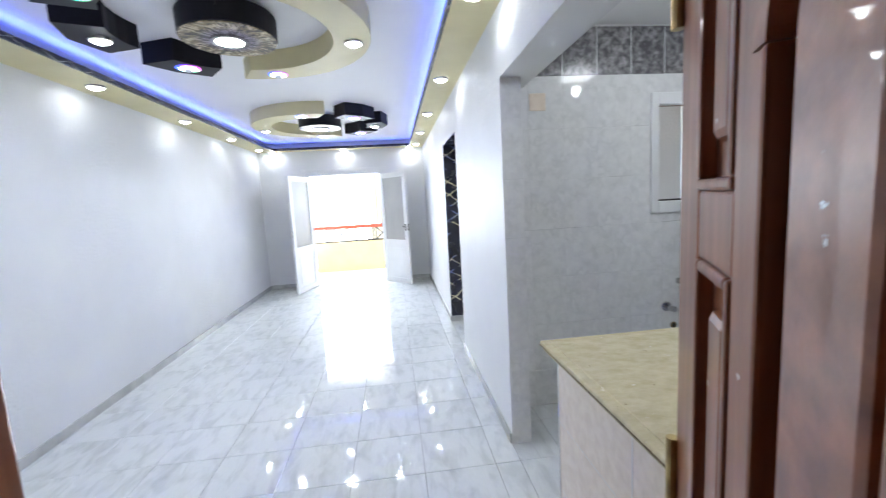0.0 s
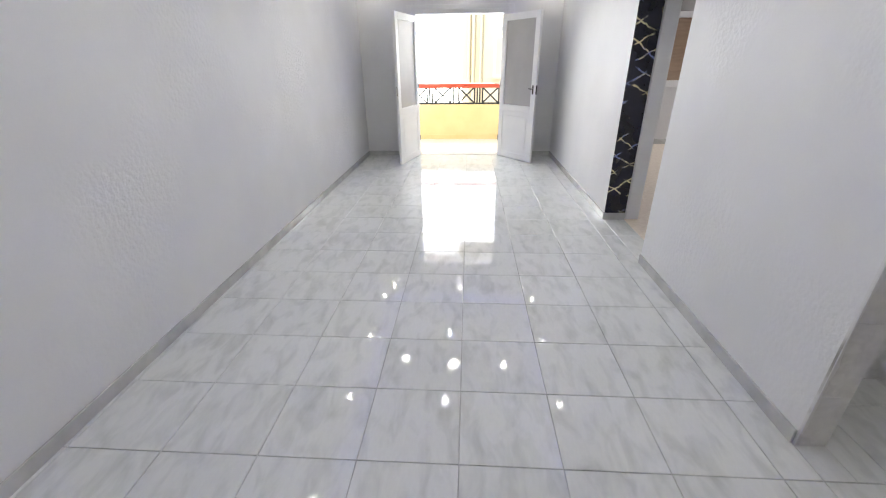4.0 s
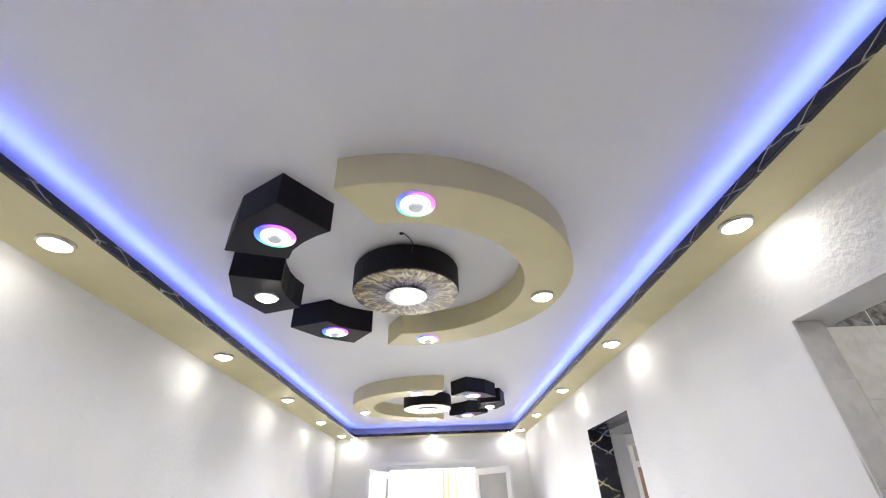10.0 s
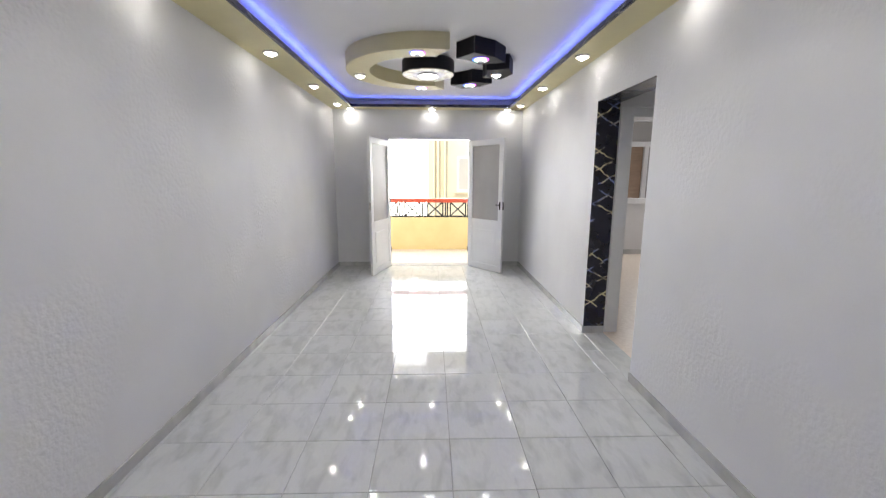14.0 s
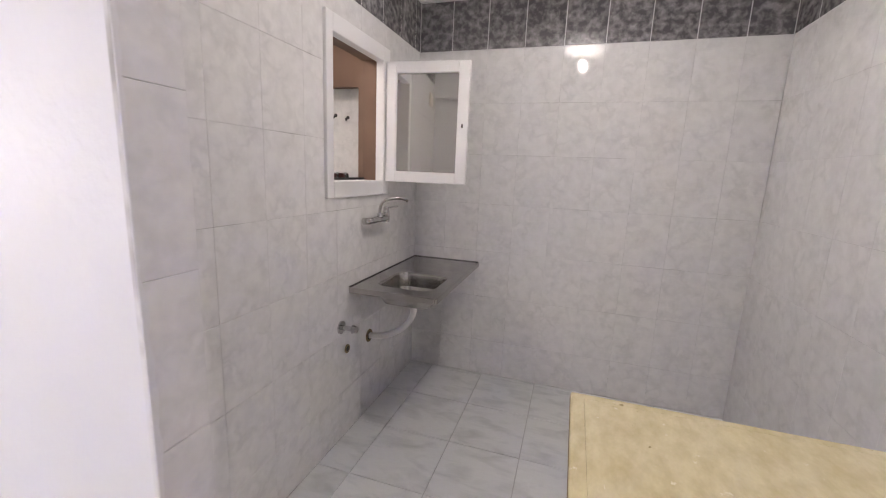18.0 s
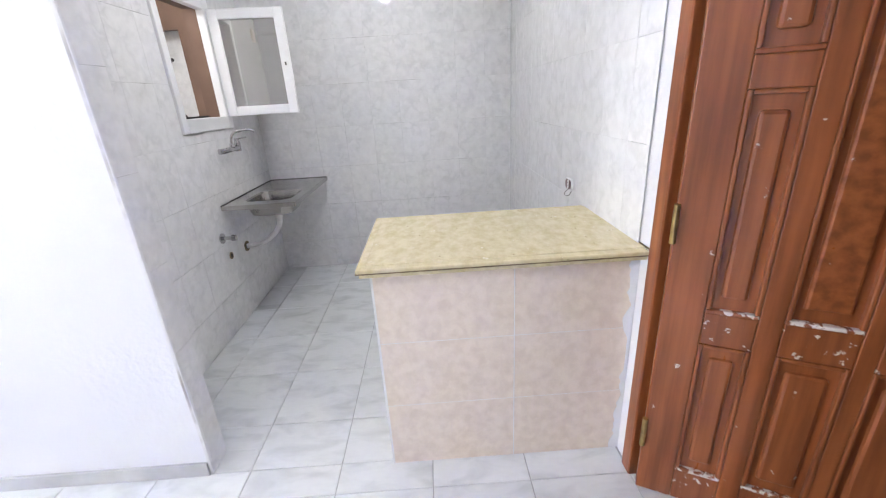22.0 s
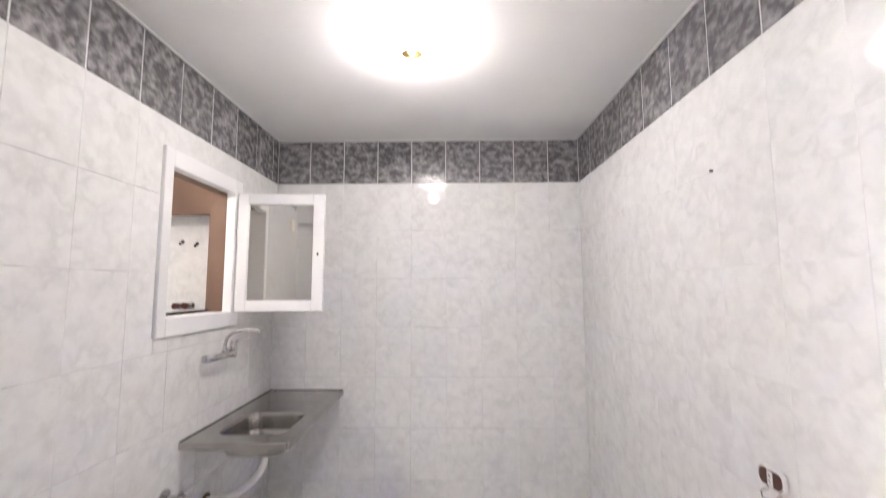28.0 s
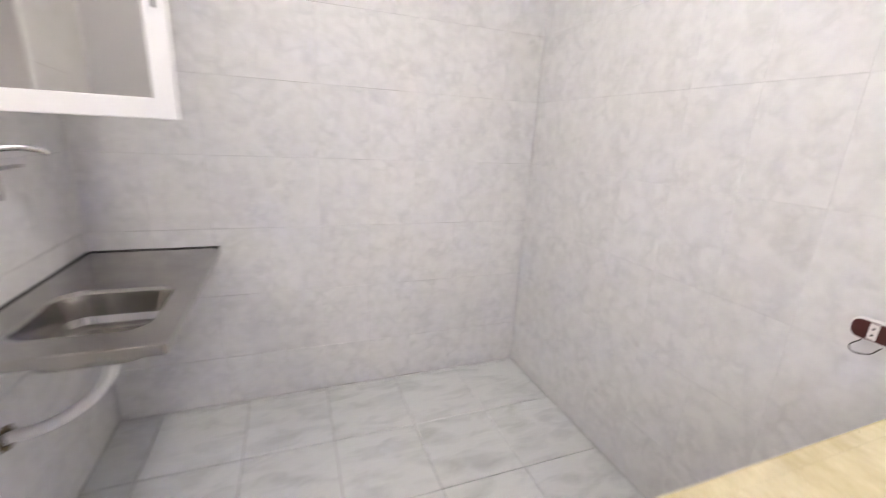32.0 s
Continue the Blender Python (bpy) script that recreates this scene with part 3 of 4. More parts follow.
# bathroom behind the kitchen window
structure("wall_bath", boxes((5.55, 5.65, 4.95, 5.95, -0.15, TOP)), WALLTILE, "white tiled bathroom wall seen through the kitchen window", "wall")
structure("wall_bath_screen", boxes((5.30, 5.36, 4.95, 5.30, -0.15, TOP), (5.30, 5.36, 5.30, 5.95, 2.05, TOP)), TAN, "tan wall and brown door head behind the kitchen window", "wall")
structure("floor_bath", boxes((3.12, 5.6, 4.95, 5.95, -0.15, -0.01)), GROUT, "grey bathroom floor", "floor")
structure("ceiling_bath", boxes((3.12, 5.6, 4.95, 5.95, 2.66, TOP)), CEILING, "white bathroom ceiling", "ceiling")
# stair landing outside the front door
structure("floor_landing", boxes((0.6, 4.2, 0.4, 2.53, -0.17, -0.004)), TERRAZZO, "dark brown stone landing floor outside the front door", "floor")
structure("wall_landing", boxes((0.5, 0.6, 0.4, 2.55, -0.2, TOP), (4.2, 4.3, 0.4, 2.55, -0.2, TOP), (0.5, 4.3, 0.3, 0.4, -0.2, TOP), (0.6, 1.80, 2.53, 2.548, -0.02, TOP),
                                (2.93, 4.2, 2.53, 2.548, -0.02, TOP)), LANDING, "ochre painted walls of the stair landing", "wall")
structure("ceiling_landing", boxes((0.5, 4.3, 0.3, 2.55, TOP - 0.02, TOP + 0.1)), CEILING, "white landing ceiling", "ceiling")
# unseen cover, added so that sun and sky don't leak in from above
structure("roof", boxes((-0.2, 6.6, 0.3, 11.2, TOP + 0.1, TOP + 0.2)), FACADE, "unseen flat slab added over the rooms against daylight", "roof")


structure("threshold_entry", boxes((1.857, 2.871, 2.53, 2.70, -0.05, 0.002), bevel=0.002), FLOORTILE, "pale marble threshold under the front door", "trim")

# ---- balcony ----
structure("floor_balcony", boxes((-0.5, 3.2, 10.18, 11.85, -0.15, -0.02)), BEIGE, "pale stone balcony floor", "floor")
structure("threshold", boxes((0.80, 2.22, 9.995, 10.185, -0.05, 0.008), bevel=0.003), SKIRT, "grey marble door threshold", "trim")
structure("wall_balcony", boxes((-0.5, 3.2, 11.66, 11.85, -0.15, 0.64), (-0.6, -0.5, 10.18, 11.85, -0.15, 0.64), (-0.5, 3.2, 11.645, 11.66, -0.02, 0.07)), OCHRE,
          "low yellow painted balcony parapet", "wall")
structure("ceiling_balcony", boxes((-0.6, 3.2, 10.18, 11.9, 2.75, 2.9)), CEILING, "white underside of the balcony above", "ceiling")
rail = thing("balcony_railing", (1.35, 11.75, 0.64), "black iron railing with crossed bars and red handrail on parapet", "railing")
part("handrail", boxes((-0.5, 3.19, 11.69, 11.80, 0.945, 1.025), bevel=0.01), RED, rail, "red painted handrail")
part("bottom_bar", boxes((-0.5, 3.19, 11.735, 11.765, 0.64, 0.672)), IRON, rail)
x0 = 0.98
for k in range(-3, 5):
    a = x0 + k * 0.47
    for dx in (0.0, 0.315, 0.365, 0.415):
        if -0.5 < a + dx < 3.18:
            part("post", boxes((a + dx, a + dx + 0.028, 11.735, 11.765, 0.672, 0.945)), IRON, rail)
    if a > -0.5 and a + 0.33 < 3.2:
        for z0, z1 in ((0.672, 0.945), (0.945, 0.672)):
            part("brace", tube((a + 0.02, 11.75, z0), (a + 0.315, 11.75, z1), 0.016, 8), IRON, rail)
adopt(rail)


def facade(at, w, hgt, wins, label):
    root = thing("apartment_building", at, label, "building")
    bm = boxes((-w / 2, w / 2, 0, 6, -9, hgt))
    part("wall", bm, FACADE, root)
    part("roof", boxes((-w / 2 - 0.1, w / 2 + 0.1, -0.1, 6.1, hgt, hgt + 0.25)), FACADE, root)
    for x, z, ww, hh in wins:
        wi = part("window", boxes((x - ww / 2, x + ww / 2, -0.03, 0.05, z, z + hh)), WHITE, root)
        part("pane", boxes((x - ww / 2 + 0.07, x + ww / 2 - 0.07, -0.045, -0.02, z + 0.07, z + hh - 0.07)), PALE, wi)
        part("sill", boxes((x - ww / 2 - 0.08, x + ww / 2 + 0.08, -0.14, -0.03, z - 0.07, z)), FACADE, wi)
    for x in (-5.78, -5.62, -5.36):
        part("drainpipe", tube((x, -0.09, -9), (x, -0.09, hgt), 0.055, 10), FACADE, root)
    return root


facade((7.42, 19.0, 0), 12, 6.5, [(-4.4, 0.9, 1.0, 1.3), (-2.2, 0.9, 1.0, 1.3), (1.2, 0.9, 1.1, 1.3), (3.6, 0.9, 1.0, 1.3), (-4.4, 3.9, 1.0, 1.3), (-2.2, 3.9, 1.0, 1.3), (1.2, 3.9, 1.1, 1.3),
                                (3.6, 3.9, 1.0, 1.3)], "pale sunlit apartment building opposite the balcony")
structure("backdrop", boxes((-70, 45, 90, 90.5, -9, 60)), HAZE, "blank white hazy daylight sky behind the buildings", "sky")
structure("ground", boxes((-300, 300, -300, 300, -9.2, -9.0)), FACADE, "pale dusty street far below", "ground")


# ---- balcony doors ----
def door_leaf(at, turn, w, hgt, mirror, label):
    """A white leaf, hinged at its origin, reaching to +x: grey pane above, sunk panel below."""
    root = thing("balcony_door", at, label, "door", "balcony door leaves")
    t, s = 0.04, 0.085
    for x in (0, w - s):
        part("stile", boxes((x, x + s, -t, 0, 0.008, hgt), bevel=0.004), WHITE, root)
    for z0, z1 in ((0.008, 0.10), (0.72, 0.81), (hgt - 0.085, hgt)):
        part("rail", boxes((s, w - s, -t, 0, z0, z1), bevel=0.004), WHITE, root)
    part("glass_pane", boxes((s - 0.004, w - s + 0.004, -t / 2 - 0.003, -t / 2 + 0.003, 0.80, hgt - 0.08)), FROST, root, "grey frosted glass pane")
    part("panel", boxes((s - 0.004, w - s + 0.004, -t + 0.01, -0.01, 0.10, 0.72)), WHITE, root)
    part("moulding", boxes((s + 0.06, w - s - 0.06, -t + 0.004, -0.004, 0.17, 0.65), bevel=0.005), WHITE, root)
    hx = w - 0.045
    if mirror < 0:
        hd = part("handle", boxes((hx - 0.013, hx + 0.013, 0, 0.010, 0.98, 1.10), bevel=0.003), IRON, root, "dark metal lock plate")
        part("lever", boxes((hx - 0.07, hx + 0.008, 0.010, 0.024, 1.045, 1.06), bevel=0.003), IRON, hd)
    part("latch_plate", boxes((w - 0.002, w + 0.004, -t + 0.008, -0.008, 0.98, 1.10), bevel=0.001), IRON if mirror < 0 else STEEL, root, "metal latch plate on the leaf's edge")
    for z in (0.25, 1.05, 1.8):
        part("hinge", tube((0.0, 0.004, z), (0.0, 0.004, z + 0.08), 0.008, 8), STEEL, root)
    root.matrix_world = Matrix.Translation(at) @ Matrix.Rotation(turn, 4, "Z") @ Matrix.Diagonal((1, mirror, 1, 1))
    return root


def aim(p, q):
    return math.atan2(q[1] - p[1], q[0] - p[0])


LH, LT = (0.875, 9.99), (0.675, 9.25)
RH, RT = (2.145, 9.99), (2.60, 9.40)
door_leaf((*LH, 0), aim(LH, LT), math.dist(LH, LT), 2.03, 1, "white balcony door leaf with frosted pane, swung open inwards")
door_leaf((*RH, 0), aim(RH, RT), math.dist(RH, RT), 2.03, -1, "white balcony door leaf with frosted pane, standing half open")
dframe = tagged(new("door_1"), "white wooden frame of the balcony doors", "door frame", kind="structure")
for nm, lim in (("jamb", (0.80, 0.865, 9.985, 10.10, 0, 2.05)), ("jamb", (2.155, 2.22, 9.985, 10.10, 0, 2.05)), ("head", (0.80, 2.22, 9.985, 10.10, 2.05, 2.11)),
                ("architrave", (0.72, 0.80, 9.975, 9.998, 0, 2.17)), ("architrave", (2.22, 2.30, 9.975, 9.998, 0, 2.17)), ("architrave", (0.80, 2.22, 9.975, 9.998, 2.11, 2.17))):
    part(nm, boxes(lim, bevel=0.004), WHITE, dframe)

# white frame of the hall door, window of the far room
hframe = tagged(new("door_2"), "white wooden door frame of the far room", "door frame", kind="structure")
for nm, lim in (("jamb", (3.215, 3.335, 7.016, 7.17, 0, 2.085)), ("jamb", (4.205, 4.325, 7.016, 7.17, 0, 2.085)), ("head", (3.335, 4.205, 7.016, 7.17, 2.0, 2.085))):
    part(nm, boxes(lim, bevel=0.004), WHITE, hframe)
rwin = tagged(new("window_1"), "white framed window with brown shutters in the far room", "window", kind="structure")
for nm, lim in (("window_frame", (5.0, 5.07, 10.98, 11.08, 1.0, 2.55)), ("window_frame", (6.03, 6.1, 10.98, 11.08, 1.0, 2.55)), ("window_frame", (5.07, 6.03, 10.98, 11.08, 2.48, 2.55)),
                ("transom", (5.07, 6.03, 10.98, 11.08, 2.03, 2.12)), ("mullion", (5.51, 5.59, 10.98, 11.08, 1.08, 2.03)), ("window_sill", (4.96, 6.14, 10.93, 11.08, 0.98, 1.08))):
    part(nm, boxes(lim, bevel=0.004), WHITE, rwin)
part("shutter", boxes((5.07, 5.51, 11.03, 11.06, 1.08, 2.03)), BROWN, rwin, "brown closed shutter")
part("pane", boxes((5.59, 6.03, 11.03, 11.04, 1.08, 2.03)), FROST, rwin)
part("pane", boxes((5.07, 6.03, 11.03, 11.04, 2.12, 2.48)), FROST, rwin)


# ---- ceiling ornaments ----
def downlight(x, y, z, lens, label, r=0.062, group="ceiling downlights", coloured=None, halo=1.24):
    root = thing("downlight", (x, y, z), label, "downlight", group)
    w = 0.56 if coloured else 0.80
    trim = part("trim_ring", lathe([(r * w, -0.001), (r * (w + 0.06), -0.015), (r, -0.010), (r * 1.03, 0.0), (r * (w + 0.01), 0.0)], (0, 0, 0), 28), coloured or CHROME, root)
    if coloured:
        # coloured spill of the lamp, built as a glowing ring
        part("hue_ring", ring((0, 0), r * 1.0, r * halo, -0.004, 0.0, steps=32), HUES, root, "glowing ring imitating the spotlight's blue, green and pink halo")
    smooth(part("lens", lathe([(0.001, -0.028), (r * w * 0.45, -0.027), (r * w * 0.78, -0.023), (r * w * 0.97, -0.014), (r * w, 0.001)], (0, 0, 0), 24), lens, trim,
                "dull grey lens" if coloured else "glowing frosted lens"))
    if not coloured:
        smooth(part("bulb", lathe([(0.001, -0.034), (r * 0.18, -0.033), (r * 0.30, -0.029), (r * 0.33, -0.022)], (0, 0, 0), 18), BULB, trim, "white-hot centre of the lamp"))
    return root


for x, y in DOWN:
    downlight(x, y, SOF, LENS, "round recessed downlight shining from the khaki ceiling border")


def rose(c, flip, zb=2.511, k=1.062):
    """A broken ring on the ceiling: a khaki arc, three black blocks and a drum lamp in the middle."""
    s = -1 if flip else 1

    def at(r, deg):
        return (c[0] + s * k * r * math.cos(radians(deg)), c[1] + k * r * math.sin(radians(deg)))

    out = [at(0.77, -103 + 206 * i / 44) for i in range(45)] + [at(0.555, 97 - 194 * i / 44) for i in range(45)]
    tagged(part("ceiling_arc", prism(out, zb, H + 0.002, bevel=0.003), KHAKI), "khaki plaster arc ornament fixed to the ceiling", "ceiling ornament", "ceiling roses")
    side = [(0.565, -115), (0.568, -121), (0.570, -129), (0.568, -137), (0.557, -144), (0.785, -149), (0.80, -134), (0.785, -118.5)]
    mid = [(0.560, -165), (0.566, -172), (0.568, -180), (0.566, 172), (0.560, 165), (0.772, 164), (0.815, 180), (0.772, -164)]
    for poly in (side, mid, [(r, -a) for r, a in side]):
        tagged(part("ceiling_block", prism([at(r, a) for r, a in poly], zb, H + 0.002, bevel=0.003), BLACK), "black faceted plaster block fixed to the ceiling", "ceiling ornament",
               "ceiling roses")
    for r, a, lens, col in ((0.665, -83, LENS_SOFT, RINGLIGHT), (0.67, 7, LENS, None), (0.665, 83, LENS_SOFT, RINGLIGHT), (0.665, -132, LENS_SOFT, RINGLIGHT), (0.655, 180, LENS, None),
                            (0.665, 132, LENS_SOFT, RINGLIGHT)):
        downlight(*at(r, a), zb, lens, "round spotlight set in a ceiling ornament", 0.058 if col is None else 0.053, "ornament spotlights", col, 1.46 if abs(a) > 100 else 1.32)
    root = thing("drum_lamp", (c[0], c[1], H), "black drum ceiling lamp with gold petal-patterned face", "ceiling lamp", "drum lamps")
    part("stem", tube((0, 0, -0.03), (0, 0, 0.0), 0.05, 20), BLACK, root)
    part("drum", lathe([(0.05, -0.02), (0.260, -0.02), (0.2655, -0.03), (0.2655, -0.144), (0.260, -0.149), (0.05, -0.149)], (0, 0, 0), 56), BLACK, root)
    part("face", ring((0, 0), 0.101, 0.260, -0.155, -0.1485, steps=56), GOLDFACE, root, "gold and violet feathery pattern")
    rim = part("lamp_ring", ring((0, 0), 0.078, 0.104, -0.167, -0.148, steps=40), CHROME, root)
    smooth(part("lens", lathe([(0.002, -0.174), (0.050, -0.169), (0.078, -0.157), (0.078, -0.149)], (0, 0, 0), 36), DRUMLENS, rim, "glowing white lens"))
    return root


rose((1.496, 4.804), False)
rose((1.512, 7.725), True)

wire = thing("ceiling_wire", (1.496, 4.486, H), "loose dark wire end poking out of a ceiling hole", "wire")
part("hole", tube((0, 0, -0.001), (0, 0, 0.004), 0.011, 14), DARK, wire)
pipe([(0.01, 0, 0.0), (0.035, 0.01, -0.02), (0.05, 0.02, -0.045), (0.045, 0.03, -0.085)], 0.0022, "strand", IRON, wire)

# ---- kitchen: counter ----
counter = thing("kitchen_counter", (3.25, 3.17, 0), "low masonry counter with yellow marble top and beige stone sides", "counter")
part("body", boxes((2.994, 3.50, 2.694, 3.645, 0, 0.886)), BEIGE, counter)
part("top", boxes((2.925, 3.56, 2.694, 3.69, 0.903, 0.921), bevel=0.006), YELLOW, counter, "yellow mottled marble slab with chipped edges")
part("raised_field", boxes((2.957, 3.528, 2.695, 3.658, 0.919, 0.925), bevel=0.002), YELLOW, counter)
part("lower_slab", boxes((2.934, 3.551, 2.694, 3.681, 0.885, 0.9035), bevel=0.004), YELLOW, counter)
for y0, y1 in ((2.696, 3.1385), (3.1425, 3.648)):
    for z0, z1 in ((0.0, 0.3005), (0.301, 0.5905), (0.591, 0.886)):
        part("stone_tile", boxes((2.984, 2.995, y0, y1, z0, z1), bevel=0.0008), BEIGE, counter)
# dark brown lines along the slab's edges and where it meets the wall
for lim in ((2.9275, 3.5575, 3.6875, 3.691, 0.9028, 0.9062), (2.9235, 2.927, 2.694, 3.688, 0.9028, 0.9062), (3.5575, 3.561, 2.694, 3.688, 0.9028, 0.9062), (2.93, 3.555, 2.694, 2.698, 0.9245, 0.929)):
    part("dirty_groove", boxes(lim), GROOVE, counter, "dark brown line along the marble edge")
part("joint", boxes((2.9835, 2.9945, 3.1388, 3.1422, 0, 0.885)), PVC, counter)
for y0, y1 in ((2.70, 3.1385), (3.1425, 3.645)):
    for z in (0.3008, 0.5908):
        part("joint", boxes((2.9836, 2.9945, y0, y1, z - 0.0012, z + 0.0012)), PVC, counter)
part("corner_strip", boxes((2.982, 2.998, 3.645, 3.653, 0, 0.886)), PVC, counter)
adopt(counter)

# ---- kitchen: sink, tap, pipes ----
SX0, SX1, SY0, SY1, SZ = 4.37, 5.308, 4.34, 4.826, 0.842
sink = thing("sink_unit", (4.84, 4.58, SZ), "stainless steel sink with drainer hung on the tiled wall", "sink")
BX0, BX1, BY0, BY1 = 4.47, 4.82, 4.40, 4.73


def rounded(x0, x1, y0, y1, r, n=6):
    pts = []
    for cx, cy, a in ((x1 - r, y1 - r, 0), (x0 + r, y1 - r, 90), (x0 + r, y0 + r, 180), (x1 - r, y0 + r, 270)):
        pts += [(cx + r * math.cos(radians(a + 90 * i / n)), cy + r * math.sin(radians(a + 90 * i / n))) for i in range(n + 1)]
    return pts


def sheet_with_bowl():
    bm = bmesh.new()
    inner = rounded(BX0, BX1, BY0, BY1, 0.07)
    k = len(inner)
    outer = []
    for x, y in inner:
        dx, dy = x - (BX0 + BX1) / 2, y - (BY0 + BY1) / 2
        f = min(((SX1 if dx > 0 else SX0) - (BX0 + BX1) / 2) / dx if abs(dx) > 1e-6 else 99, ((SY1 if dy > 0 else SY0) - (BY0 + BY1) / 2) / dy if abs(dy) > 1e-6 else 99)
        outer.append(((BX0 + BX1) / 2 + dx * f, (BY0 + BY1) / 2 + dy * f))
    for corner in ((SX0, SY0), (SX0, SY1), (SX1, SY0), (SX1, SY1)):
        near = min(range(k), key=lambda i: math.dist(outer[i], corner))
        outer[near] = corner
    rings = []
    for pts, z in ((outer, SZ - 0.014), (outer, SZ), (inner, SZ), ([((x - 4.645) * 0.97 + 4.645, (y - 4.565) * 0.97 + 4.565) for x, y in inner], SZ - 0.012),
                   ([((x - 4.645) * 0.90 + 4.645, (y - 4.565) * 0.90 + 4.565) for x, y in inner], SZ - 0.085),
                   ([((x - 4.645) * 0.84 + 4.645, (y - 4.565) * 0.84 + 4.565) for x, y in inner], SZ - 0.108),
                   ([((x - 4.645) * 0.7 + 4.645, (y - 4.565) * 0.7 + 4.565) for x, y in inner], SZ - 0.118), ([((x - 4.645) * 0.1 + 4.645, (y - 4.565) * 0.1 + 4.565) for x, y in inner], SZ - 0.122)):
        rings.append([bm.verts.new((x, y, z)) for x, y in pts])
    for a, b in zip(rings, rings[1:]):
        for i in range(k):
            bm.faces.new((a[i], a[(i + 1) % k], b[(i + 1) % k], b[i]))
    bm.faces.new(rings[-1])
    bmesh.ops.recalc_face_normals(bm, faces=bm.faces)
    return bm


ob = part("sheet", sheet_with_bowl(), STEEL, sink)
mod = ob.modifiers.new("thick", "SOLIDIFY")
mod.thickness, mod.offset = 0.003, -1
part("front_edge", boxes((SX0 - 0.004, SX1, SY0 - 0.009, SY0 + 0.003, SZ - 0.030, SZ + 0.002), bevel=0.004), STEEL, sink)
part("end_edge", boxes((SX0 - 0.009, SX0 + 0.003, SY0, SY1, SZ - 0.030, SZ + 0.002), bevel=0.004), STEEL, sink)
part("sealant", boxes((SX0, SX1, SY1 - 0.001, SY1 + 0.003, SZ + 0.001, SZ + 0.0045), (SX1 - 0.001, SX1 + 0.001, SY0, SY1 - 0.001, SZ + 0.001, SZ + 0.0045)), DARK, sink, "dark sealant line")
part("strainer", tube((4.645, 4.565, SZ - 0.124), (4.645, 4.565, SZ - 0.116), 0.035, 20), CHROME, sink)
pipe([(4.645, 4.565, SZ - 0.13), (4.65, 4.567, SZ - 0.20), (4.655, 4.60, SZ - 0.265), (4.64, 4.67, 0.515), (4.618, 4.75, 0.485), (4.60, 4.826, 0.48)], 0.018, "drain_hose", PVC, sink, "white plastic drain hose")
part("hose_nut", tube((4.645, 4.565, SZ - 0.165), (4.645, 4.565, SZ - 0.122), 0.027, 18), PVC, sink)
part("bracket", boxes((5.285, 5.309, 4.338, 4.352, SZ - 0.035, SZ + 0.004), bevel=0.002), IRON, sink, "dark iron bracket at the corner")
adopt(sink)

tap = thing("wall_tap", (4.63, 4.83, 1.19), "chrome wall-mounted mixer tap with a curved spout", "tap")
part("rosette", lathe([(0.012, 0.03), (0.02, 0.026), (0.034, 0.006), (0.034, 0.0)], (0, 0, 0), 24), CHROME, tap).matrix_local = pose(-0.13, 0, -0.005, 90, 0, 0)
pipe([(4.50, 4.815, 1.185), (4.50, 4.785, 1.187), (4.525, 4.772, 1.19), (4.60, 4.77, 1.19), (4.68, 4.77, 1.19)], 0.019, "body", CHROME, tap)
part("cartridge", lathe([(0.019, -0.025), (0.021, -0.01), (0.021, 0.035), (0.017, 0.045), (0.017, 0.06), (0.008, 0.066)], (4.69, 4.77, 1.19), 24), CHROME, tap)
part("lever", boxes((4.682, 4.785, 4.735, 4.752, 1.246, 1.257), bevel=0.003), CHROME, tap)
part("spout_nut", lathe([(0.016, 0.0), (0.018, 0.004), (0.018, 0.022), (0.014, 0.026)], (4.605, 4.768, 1.198), 20), CHROME, tap)
pipe([(4.605, 4.768, 1.20), (4.603, 4.766, 1.25), (4.612, 4.752, 1.288), (4.645, 4.715, 1.306), (4.695, 4.655, 1.303), (4.705, 4.642, 1.294)], 0.0088, "spout", CHROME, tap)
adopt(tap)
valve = thing("angle_valve", (4.29, 4.83, 0.645), "small chrome angle valve on the tiles below the sink", "valve")
part("rosette", tube((4.29, 4.83, 0.645), (4.29, 4.822, 0.645), 0.035, 20), CHROME, valve)
part("body", tube((4.29, 4.822, 0.645), (4.29, 4.76, 0.645), 0.013, 12), CHROME, valve)
part("knob", tube((4.29, 4.76, 0.645), (4.29, 4.735, 0.645), 0.022, 14, r2=0.018), CHROME, valve)
part("outlet", tube((4.29, 4.775, 0.645), (4.33, 4.775, 0.645), 0.009, 10), CHROME, valve)
adopt(valve)
for x, z, nm, k in ((4.60, 0.48, "pipe_socket", 1.0), (4.35, 0.50, "capped_pipe", 0.62)):
    sock = thing(nm, (x, 4.83, z), "rough pipe hole in the tiles below the sink", "pipe")
    rim = part("rim", ring((0, 0), 0.026 * k, 0.040 * k, -0.002, 0.005, steps=9), GROOVE, sock, "broken brown edge of the hole")
    rim.matrix_local = pose(0, 0, 0, 90)
    part("plug", tube((0, 0, 0), (0, -0.004, 0), 0.027 * k, 11), DARK, sock)

